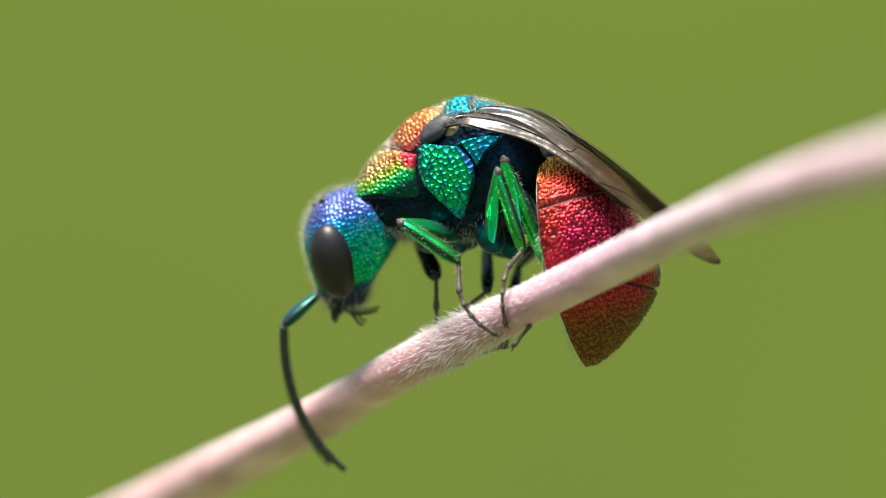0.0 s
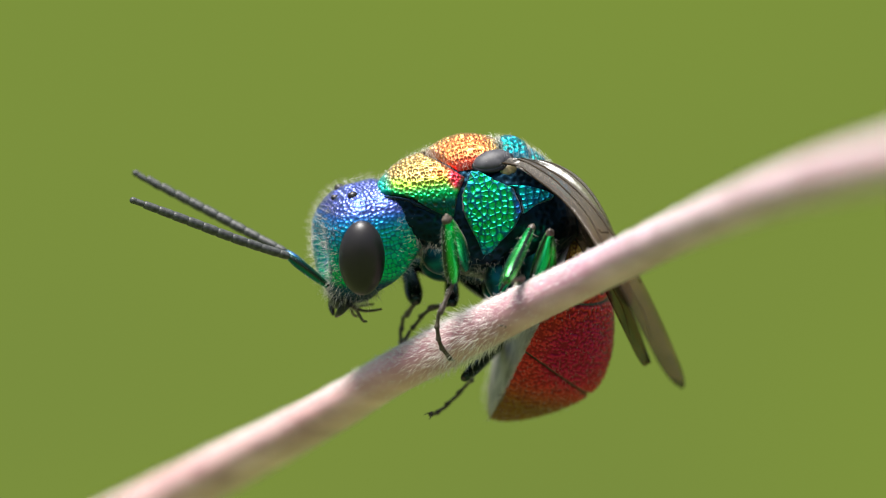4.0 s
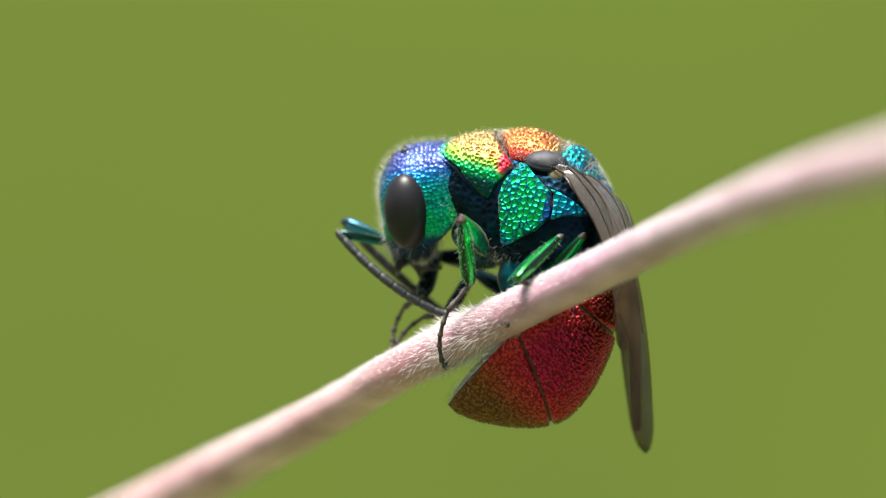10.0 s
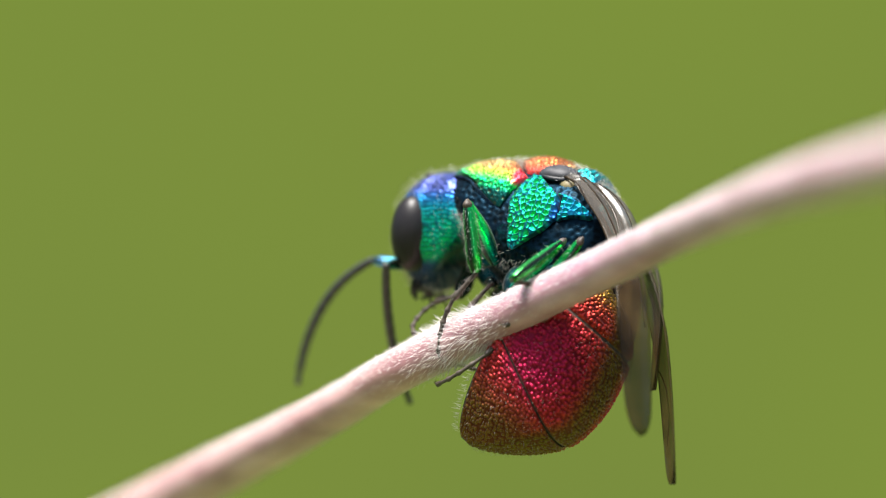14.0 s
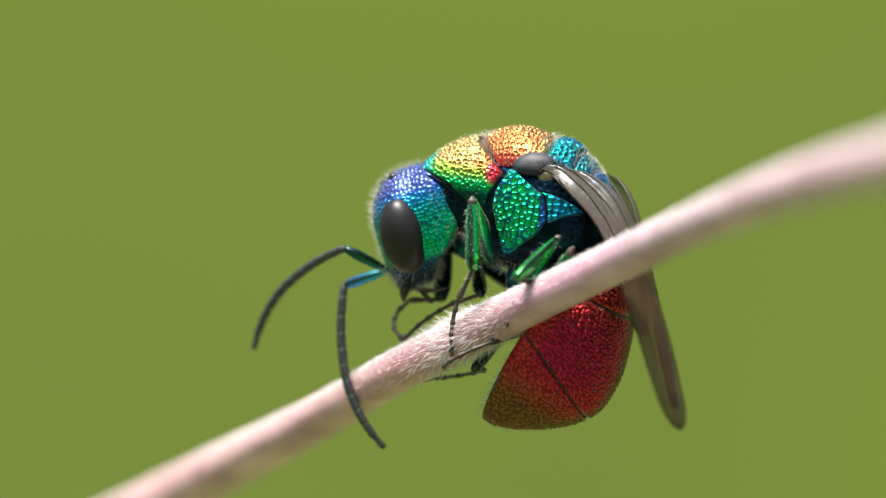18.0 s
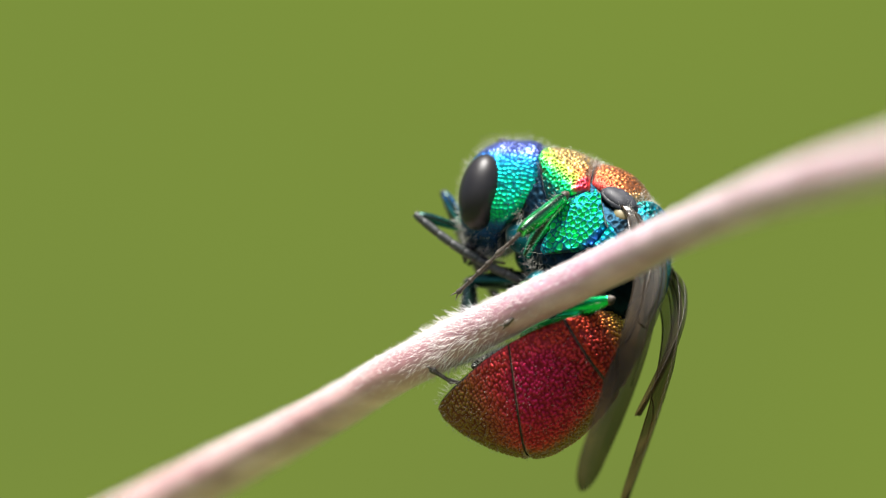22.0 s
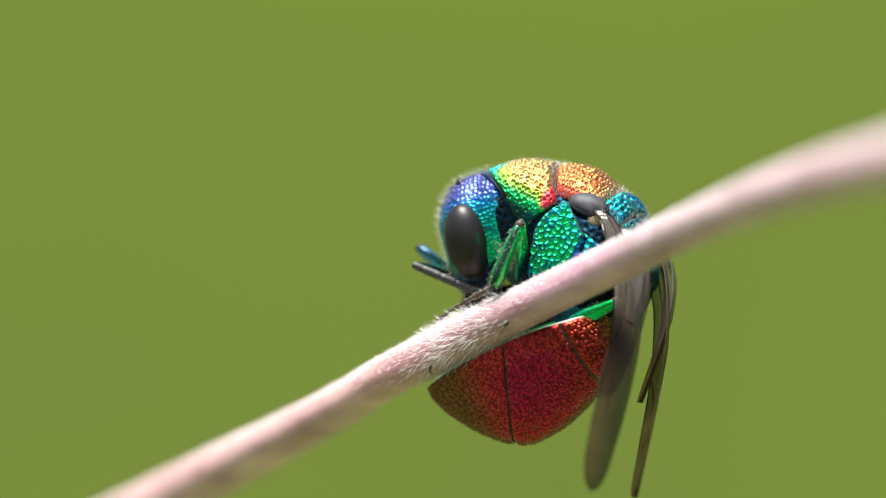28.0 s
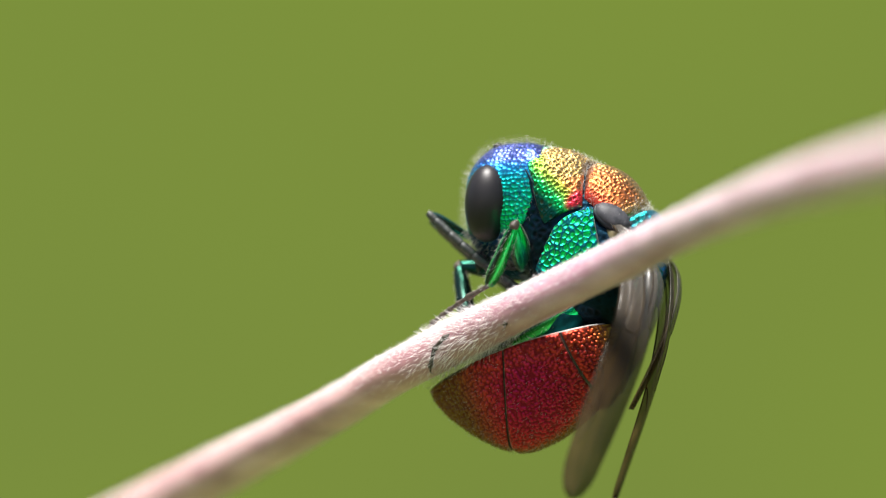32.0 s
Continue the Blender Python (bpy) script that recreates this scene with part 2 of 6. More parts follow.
def hairs(roots, ways, length, radius, seed=1, lean=0.5):
    """Fine tapered hairs of three sides each, a whole coat in one shape."""
    rng = np.random.default_rng(seed)
    n = len(roots)
    w = np.asarray(ways) + rng.normal(0, lean, (n, 3)) * 0.5
    w /= np.linalg.norm(w, axis=1)[:, None]
    ln = length * rng.uniform(0.55, 1.25, n)[:, None]
    u = np.cross(w, rng.normal(size=(n, 3)))
    u /= np.linalg.norm(u, axis=1)[:, None]
    k = np.cross(w, u)
    bend = rng.normal(0, 0.12, (n, 3)) * ln
    mid = roots + w * ln * 0.55 + bend * 0.5
    tip = roots + w * ln + bend * 1.4
    rows = []
    for a in range(3):
        o = np.cos(a * 2.0944) * u + np.sin(a * 2.0944) * k
        rows.append((roots + o * radius, mid + o * radius * 0.75))
    verts = np.stack([rows[0][0], rows[1][0], rows[2][0], rows[0][1], rows[1][1], rows[2][1], tip], 1).reshape(-1, 3)
    f = np.array([[0, 1, 4, 3], [1, 2, 5, 4], [2, 0, 3, 5]])
    t = np.array([[3, 4, 6], [4, 5, 6], [5, 3, 6]])
    b = (np.arange(n) * 7)[:, None, None]
    return verts, (b + f).reshape(-1, 4).tolist() + (b + t).reshape(-1, 3).tolist()


# ---- the surroundings ----
def flat(name, corners, mat, label, category):
    me = bpy.data.meshes.new(name)
    me.from_pydata(corners, [], [(0, 1, 2, 3)])
    me.materials.append(mat)
    return tagged(new(name, me), label, category, kind="structure")


flat("ground", [(-400, -400, -0.6), (400, -400, -0.6), (400, 400, -0.6), (-400, 400, -0.6)], MEADOW, "green meadow far below the stem", "ground")
flat("backdrop", [(-1.6, 1.6, -0.59), (1.6, 1.6, -0.59), (1.6, 1.6, 1.0), (-1.6, 1.6, 1.0)], BACK, "plain olive green self-lit sheet for the meadow far out of focus", "backdrop")

# unseen low green ring, behind the viewer too, added to shape side light and reflections
ring = [(2.4 * math.cos(a), 2.4 * math.sin(a)) for a in np.linspace(radians(138), radians(402), 41)]
me = bpy.data.meshes.new("backdrop")
me.from_pydata([(x, y, z) for z in (-0.6, -0.15) for x, y in ring], [], [(i, i + 1, i + 42, i + 41) for i in range(40)])
me.materials.append(MEADOW)
tagged(new("backdrop", me), "plain green unseen ring added to dim side light and reflections", "backdrop", kind="structure")

# ---- the stem: stations of s, x, y, z and radius in millimetres ----
STEM_WAY = [(0, -7.992, 12.50, -6.238, 0.562), (1, -6.568, 10.50, -5.480, 0.543), (2, -5.174, 8.30, -4.725, 0.519), (3, -4.037, 6.20, -4.080, 0.484), (4, -2.934, 4.00, -3.460, 0.434), (5, -1.870, 2.00, -2.846, 0.402),
            (6, -0.842, 0.30, -2.195, 0.386), (7, 0.159, -0.50, -1.663, 0.383), (8, 1.147, -1.35, -1.157, 0.371), (9, 2.119, -2.25, -0.657, 0.363), (10, 3.067, -3.50, -0.184, 0.364), (11, 3.943, -6.20, 0.275, 0.360),
            (12, 4.746, -9.60, 0.662, 0.368), (13, 5.512, -12.60, 0.977, 0.390), (14, 6.239, -15.40, 1.202, 0.406), (15, 6.921, -18.20, 1.374, 0.416), (16, 7.806, -22.00, 1.560, 0.425)]
stem_s = np.linspace(0, 16, 340)
stem_p = spline(STEM_WAY, stem_s)


def build_stem():
    stem = new("plant_stem")
    shape = tube(stem_p[:, :3], stem_p[:, 3], 40)
    v = shape[0]
    axis = np.repeat(stem_p[:, :3], 40, 0)
    out = v - axis
    wob = 1 + 0.012 * np.sin(v[:, 0] * 2.3 + 1) + 0.006 * np.sin(out[:, 2] * 9 + v[:, 0] * 5) + 0.012 * (cells(v, 0.25, 3) - 0.5)
    shape = (axis + out * wob[:, None], shape[1])
    part("stalk", shape, STEM, stem)
    rng = np.random.default_rng(5)
    # scattered hairs, a tuft of longer ones round the node, and a white felt added to brighten the sunlit upper side
    n = 3000
    s = np.concatenate([3.5 + 8.0 * rng.beta(2.2, 2.6, 1300), 6.35 + 1.75 * rng.beta(1.5, 1.5, 1700)])
    a = rng.uniform(0, 2 * np.pi, n)
    s = np.concatenate([s, rng.uniform(0.1, 15.8, 9500)])
    a = np.concatenate([a, np.clip(rng.normal(0.35, 0.45, 9500), -0.6, 1.25)])
    felt = np.arange(len(s)) >= n
    node_near = np.exp(-((s - 7.2) / 0.75) ** 2)
    p = spline(STEM_WAY, s)
    d = spline(STEM_WAY, s + 0.02)[:, :3] - p[:, :3]
    d /= np.linalg.norm(d, axis=1)[:, None]
    u = np.cross(d, [0.0, 1.0, 0.0])
    u /= np.linalg.norm(u, axis=1)[:, None]
    w = np.cross(d, u)
    o = np.cos(a)[:, None] * u + np.sin(a)[:, None] * w
    length = np.where(felt, 0.085, 0.065 + 0.17 * node_near)
    coat = hairs(p[:, :3] + o * p[:, 3:4] * 0.99, o * np.where(felt, 0.35, 0.75)[:, None] - d * 0.8, length[:, None], np.where(felt, 0.0042, 0.002 + 0.001 * node_near)[:, None], 6, 0.4)
    tagged(part("down", coat, DOWN, stem, "short pale hairs along the stem"), kind="stuff")
    return tagged(stem, "pale pink slanting plant stem with short white hairs", "stem")


build_stem()


# ---- the wasp: x forward, y to its left, z up, millimetres ----
wasp = tagged(new("jewel_wasp"), "metallic green, blue and red jewel wasp clinging to the stem", "wasp")

VIOLET, BLUE, CYAN, TEAL = (0.10, 0.12, 0.40), (0.03, 0.18, 0.58), (0.01, 0.34, 0.52), (0.0, 0.44, 0.32)
GREEN, LIME, GOLD, ORANGE, RED = (0.0, 0.50, 0.12), (0.20, 0.40, 0.04), (0.33, 0.215, 0.07), (0.43, 0.135, 0.04), (0.60, 0.03, 0.035)

# stations of the middle body: x, half width, top, bottom, mid height
TRUNK = [(-1.55, 0.42, -0.10, -0.85, -0.5), (-1.28, 0.82, 0.34, -1.1, -0.25), (-0.9, 1.02, 0.76, -1.3, -0.1), (-0.52, 1.08, 0.98, -1.4, 0.0), (-0.1, 1.05, 1.03, -1.42, 0.0), (0.4, 1.00, 1.04, -1.32, 0.0),
         (0.94, 0.97, 0.93, -1.05, 0.0), (1.25, 0.96, 0.83, -0.85, 0.0), (1.55, 0.92, 0.66, -0.62, 0.0), (1.82, 0.80, 0.43, -0.46, 0.0), (2.06, 0.58, 0.20, -0.32, 0.0)]


def trunk(x, th):
    """A point of the middle body's surface; th from the back (0) over the left side (90 degrees) to below."""
    q = spline(TRUNK, np.asarray(x, float))
    w, zt, zb, zc = q[..., 0], q[..., 1], q[..., 2], q[..., 3]
    s, c = np.sin(th), np.cos(th)
    e = np.where(c > 0, 1.0, 0.74)
    y = w * np.sign(s) * abs(s) ** e
    z = np.where(c > 0, zc + (zt - zc) * abs(c) ** e, zc - (zc - zb) * abs(c) ** e)
    return np.stack([np.broadcast_to(x, y.shape), y, z], -1)


def plate(rear, front, th0, th1, rows, cols, lift, pit=0.11, depth=0.018, seed=0, rim=0.08, bulge=0.0):
    """A domed shell plate on the middle body between two edges rear(th), front(th), with pits and sunk rims."""
    th = np.linspace(th0, th1, cols)
    a, b = rear(th), front(th)
    u = np.linspace(0, 1, rows)[:, None]
    x = a + (b - a) * u
    g = trunk(x, np.broadcast_to(th, x.shape))
    n = normals(g)
    mid = np.array([0.0, 0.0, 0.0])
    if ((g - mid) * n).sum() < 0:
        n = -n
    v = np.linspace(0, 1, cols)[None, :]
    edge = np.minimum(np.minimum(u, 1 - u), np.minimum(v, 1 - v) * 1.0)
    dome = np.clip(edge / rim, 0, 1)
    dome = 1 - (1 - dome) ** 2
    f = pitted(g, pit, seed)
    pits = depth * 1.9 * (f - 0.6)
    swell = bulge * np.sin(np.pi * u) ** 0.8 * np.sin(np.pi * v) ** 0.6
    g = g + n * (swell + lift * (dome * 1.2 - 0.2) + pits * np.clip(edge / rim * 1.5, 0, 1))[..., None]
    return g, f


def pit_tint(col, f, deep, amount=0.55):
    """Darkens pit floors, or with 1 - f the ridges between them: relief shade and glints put into the tint."""
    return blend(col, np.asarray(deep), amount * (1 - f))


def const(v):
    return lambda th: np.full(th.shape, float(v))


D = radians


def build_trunk():
    xs = np.linspace(-1.55, 2.03, 150)
    th = np.linspace(0, 2 * np.pi, 240, endpoint=False)
    g = trunk(xs[:, None] * np.ones((1, 240)), np.broadcast_to(th, (150, 240)))
    f = pitted(g, 0.13, 14)
    g = g * np.array([1.0, 0.98, 0.98]) * (1 + 0.022 * (f - 1.0))[..., None] ** np.array([0.0, 1.0, 1.0])
    v, q = sheet(g, True)
    # blue reflections on the ridges are put into the tint
    tint = blend((0.001, 0.004, 0.006), (0.002, 0.018, 0.034), f.ravel() * 0.5 + cells(v, 0.45, 13) - 0.25)
    part("thorax", (v, q + [list(range(240)), list(range(149 * 240, 150 * 240))]), CUTICLE, wasp, "black underside of the thorax with painted blue sheen", tint)

    def pro_rear(t):
        a = np.clip(abs(t) / D(72), 0, 1)
        low = np.clip((abs(t) - D(72)) / D(29), 0, 1)
        return 1.04 - 0.67 * a**2 + 0.28 * low

    def pro_front(t):
        return np.interp(abs(t), np.radians([0, 45, 60, 68, 75, 83, 91, 97, 101]), [2.02, 1.99, 1.92, 1.82, 1.70, 1.50, 1.25, 0.98, 0.76])
    g, f = plate(pro_rear, pro_front, -D(101), D(101), 190, 460, 0.06, 0.078, 0.0145, 1, 0.09, 0.05)
    p = g.reshape(-1, 3)
    a = np.arctan2(abs(p[:, 1]), p[:, 2])
    fwd = p[:, 0]
    col = blend(GOLD, ORANGE, 0.1 + (0.85 - fwd) / 0.35 + (a - D(40)) / D(40))
    col = blend(col, LIME, (a - D(64) - (0.55 - fwd) * 0.5 * (fwd < 0.62)) / D(14) + np.clip((fwd - 1.28) / 0.45, 0, 1))
    col = blend(col, GREEN, (a - D(74)) / D(12) + np.clip((fwd - 1.45) / 0.35, 0, 1))
    col = blend(col, TEAL, (fwd - 1.62) / 0.2)
    col = blend(col, (0.004, 0.16, 0.22), (fwd - 1.80) / 0.15)
    col = blend(col, (0.0, 0.06, 0.05), (a - D(84) + np.clip((fwd - 1.2) / 0.6, 0, 1) * D(14)) / D(12))
    lobe = (abs(p[:, 1]) > 0.7) * np.clip(1 - np.linalg.norm(p[:, [0, 2]] - np.array([0.42, 0.33]), axis=1) / 0.32, 0, 1)
    col = blend(col, (0.62, 0.035, 0.06), lobe * 2.3)
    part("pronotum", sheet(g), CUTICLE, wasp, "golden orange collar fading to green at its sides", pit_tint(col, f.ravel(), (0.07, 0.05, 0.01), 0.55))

    for side in (1, -1):
        g, f = plate(lambda t: pro_front(t) + 0.02, lambda t: pro_front(t) + 0.17 - 0.06 * (abs(t) - D(50)) / D(50), side * D(50), side * D(101), 24, 60, 0.05, 0.1, 0.0, 15, 0.3)
        part("collar", sheet(g), CUTICLE, wasp, "smooth blue black collar", np.tile((0.004, 0.016, 0.03), (24 * 60, 1)))

    def mes_front(t):
        return 1.00 - 0.67 * np.clip(abs(t) / D(72), 0, 1) ** 2
    g, f = plate(const(-0.31), mes_front, -D(64), D(64), 190, 290, 0.05, 0.076, 0.0135, 2, 0.08, 0.14)
    p = g.reshape(-1, 3)
    a = np.arctan2(abs(p[:, 1]), p[:, 2])
    col = blend(GOLD, ORANGE, (a - D(8)) / D(26) + (0.5 - p[:, 0]) * 0.3)
    col = blend(col, RED, (a - D(44)) / D(18) * 0.8)
    col = blend(col, GOLD, (-0.02 - p[:, 0]) / 0.25)
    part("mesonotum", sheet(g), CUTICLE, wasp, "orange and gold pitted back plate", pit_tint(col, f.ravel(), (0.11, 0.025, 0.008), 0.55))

    g, f = plate(const(-0.80), const(-0.33), -D(52), D(52), 70, 170, 0.07, 0.105, 0.022, 3, 0.12, 0.06)
    p = g.reshape(-1, 3)
    col = blend((0.0, 0.24, 0.17), (0.005, 0.19, 0.28), 0.1 + cells(p, 0.4, 8) * 0.9)
    col = blend(col, BLUE, cells(p, 0.55, 9) - 0.35)
    part("scutellum", sheet(g), CUTICLE, wasp, "blue pitted scutellum", pit_tint(col, f.ravel(), (0.003, 0.04, 0.09), 0.75))
    g, f = plate(const(-1.08), const(-0.82), -D(56), D(56), 40, 170, 0.06, 0.105, 0.018, 4, 0.15)
    p = g.reshape(-1, 3)
    part("metanotum", sheet(g), CUTICLE, wasp, "deep blue pitted band", pit_tint(blend((0.01, 0.08, 0.26), (0.0, 0.22, 0.17), cells(p, 0.4, 2)), f.ravel(), (0.002, 0.03, 0.08), 0.75))
    g, f = plate(const(-1.46), const(-1.10), -D(70), D(70), 50, 200, 0.06, 0.12, 0.02, 5, 0.12)
    p = g.reshape(-1, 3)
    part("propodeum", sheet(g), CUTICLE, wasp, "blue green rear of the thorax", pit_tint(blend((0.0, 0.24, 0.20), BLUE, cells(p, 0.5, 3) * 0.8), f.ravel(), (0.002, 0.03, 0.06), 0.8))

    for side in (1, -1):
        def front(t):
            return np.interp(abs(t), np.radians([66, 75, 84, 91, 97, 103, 110, 116, 125, 134]), [0.24, 0.31, 0.41, 0.47, 0.48, 0.43, 0.37, 0.31, 0.24, 0.19])

        def rear(t):
            return np.interp(abs(t), np.radians([66, 70, 76, 83, 90, 95, 101, 107, 112, 120, 134]), [0.19, 0.11, -0.06, -0.26, -0.46, -0.53, -0.55, -0.46, -0.38, -0.16, 0.14])
        g, f = plate(rear, front, side * D(66), side * D(134), 170, 190, 0.07, 0.108, 0.034, 6, 0.06, 0.05)
        p = g.reshape(-1, 3)
        col = blend((0.01, 0.66, 0.14), (0.0, 0.56, 0.30), 0.30 + (cells(p, 0.35, 5) - 0.5) * 0.9)
        rim = np.hypot((p[:, 0] + 0.02) / 0.50, (p[:, 2] + 0.28) / 0.62)
        col = blend(col, CYAN, (rim - 1.02) / 0.34)
        col = blend(col, BLUE, (-0.34 - p[:, 0]) / 0.14)
        # dark ridges, bright floors: the bowls' sky glints are put into the tint
        part("mesopleuron", sheet(g), CUTICLE, wasp, "green deeply pitted side plate", pit_tint(col, 1 - f.ravel() ** 3, (0.0, 0.05, 0.13), 0.85))
        g, f = plate(lambda t: np.interp(abs(t), np.radians([86, 88, 90, 92, 95, 98, 102]), [-0.85, -1.05, -1.15, -1.08, -0.87, -0.74, -0.60]), lambda t: rear(t) - 0.02, side * D(86), side * D(102), 90, 60, 0.08, 0.105, 0.03, 7, 0.10, 0.02)
        p = g.reshape(-1, 3)
        col = blend(TEAL, CYAN, cells(p, 0.4, 6) + (-0.75 - p[:, 0]) * 1.2)
        part("metapleuron", sheet(g), CUTICLE, wasp, "teal pitted plate under the wing", pit_tint(blend(col, BLUE, (-0.35 - p[:, 2]) / 0.2), 1 - f.ravel() ** 3, (0.0, 0.04, 0.12), 0.85))
        v, f = ball((0, 0, 0), (0.345, 0.13, 0.215), 40, 24)
        m = Matrix.Rotation(side * D(34), 3, "X") @ Matrix.Rotation(D(13), 3, "Y")
        v = np.array([m @ Vector(q) for q in v]) + np.array([-0.14, side * 0.925, 0.575])
        cap = part("tegula", (v, f), TEGULA, wasp, "smooth dark grey wing cap")
        v, f = ball((0, 0, 0), (0.385, 0.09, 0.25), 40, 24)
        v = np.array([m @ Vector(q) for q in v]) + np.array([-0.15, side * 0.905, 0.555])
        part("rim", (v, f), BLACK, cap, "black margin of the wing cap")
        v, f = ball((-0.40, side * 0.93, 0.36), (0.17, 0.10, 0.14), 20, 12)
        part("wing_root", (v, f), MEMBRANE, wasp, "yellow brown wing hinge")
        v, f = ball((0.85, side * 0.40, -0.95), (0.40, 0.26, 0.34), 24, 16)
        part("coxa", (v, f), CUTICLE, wasp, "", blend((0.002, 0.02, 0.03), (0.004, 0.11, 0.12), cells(v, 0.2, 12)))
        v, f = ball((-0.06, side * 0.45, -1.48), (0.26, 0.24, 0.36), 24, 16)
        part("coxa", (v, f), CUTICLE, wasp, "", blend((0.002, 0.02, 0.03), (0.004, 0.11, 0.12), cells(v, 0.2, 12)))
        v, f = ball((-0.74, side * 0.50, -1.35), (0.32, 0.26, 0.48), 24, 16)
        part("coxa", (v, f), CUTICLE, wasp, "", blend((0.002, 0.02, 0.03), (0.004, 0.11, 0.12), cells(v, 0.2, 12)))
    v, f = ball((1.01, 0, 0.93), (0.07, 0.46, 0.07), 24, 12)
    part("neck_membrane", (v, f), MEMBRANE, wasp)
    part("neck", tube([(1.4, 0, 0.12), (1.7, 0, 0.16), (1.95, 0, 0.2)], [0.5, 0.36, 0.22], 24), BLACK, wasp, "black neck")
    part("propleuron", ball((1.35, 0, -0.25), (0.42, 0.62, 0.42), 32, 20), BLACK, wasp, "black plate behind the head")
    rng = np.random.default_rng(11)
    n = 5200
    x = rng.uniform(-1.2, 1.75, n)
    th = rng.uniform(-D(66), D(66), n)
    r = trunk(x, th)
    o = r - np.stack([x * 0.9, 0 * x, 0 * x], -1)
    o /= np.linalg.norm(o, axis=1)[:, None]
    tagged(part("hair", hairs(r + o * 0.03, o, 0.12, 0.0022, 12), SETA, wasp, "fine pale hairs on the back"), kind="stuff")
    x = np.concatenate([rng.uniform(-0.2, 1.7, 450), rng.uniform(0.7, 1.75, 350)])
    th = rng.uniform(D(132), D(228), 800)
    r = trunk(x, th)
    tagged(part("hair", hairs(r, np.tile([0.2, 0, -1.0], (800, 1)) + r * np.array([0, 0.5, 0]) + rng.normal(0, 0.3, (800, 3)), 0.17, 0.0017, 13), SETA, wasp, "pale hairs below the thorax"), kind="stuff")


def head_point(d):
    """The head's surface in the direction d from its middle."""
    x, y, z = d[..., 0], d[..., 1], d[..., 2]
    hx = np.where(x > 0, 0.76, np.where(z > 0, 0.95, 0.95 - 0.95 * np.clip(-z, 0, 0.7)))
    hz = np.where(z > 0, 1.07, 1.02)
    q = np.clip(-x / 0.45, 0, 1)
    e = 2.5 + 1.0 * q * q * (3 - 2 * q)
    k = e + 3.0 * q * q * (3 - 2 * q)
    r = (((abs(x) / hx) ** k + (abs(y) / 0.99) ** k) ** (e / k) + (abs(z) / hz) ** e) ** (-1 / e)
    p = d * r[..., None]
    low = np.clip((-p[..., 2] - 0.35) / 0.7, 0, 1)
    p[..., 1] *= 1 - 0.52 * low**1.3
    p[..., 0] += 0.10 * low
    p[..., 0] -= np.where(x > 0, 0.16, 0) * np.exp(-(p[..., 1] / 0.30) ** 2 - ((p[..., 2] + 0.05) / 0.5) ** 2)
    p[..., 0] -= 0.12 * np.clip((p[..., 2] - 0.45) / 0.55, 0, 1)
    p[..., 0] *= np.where(p[..., 0] < 0, 1 - 0.14 * np.clip((p[..., 2] - 0.20) / 0.80, 0, 1), 1)
    return p


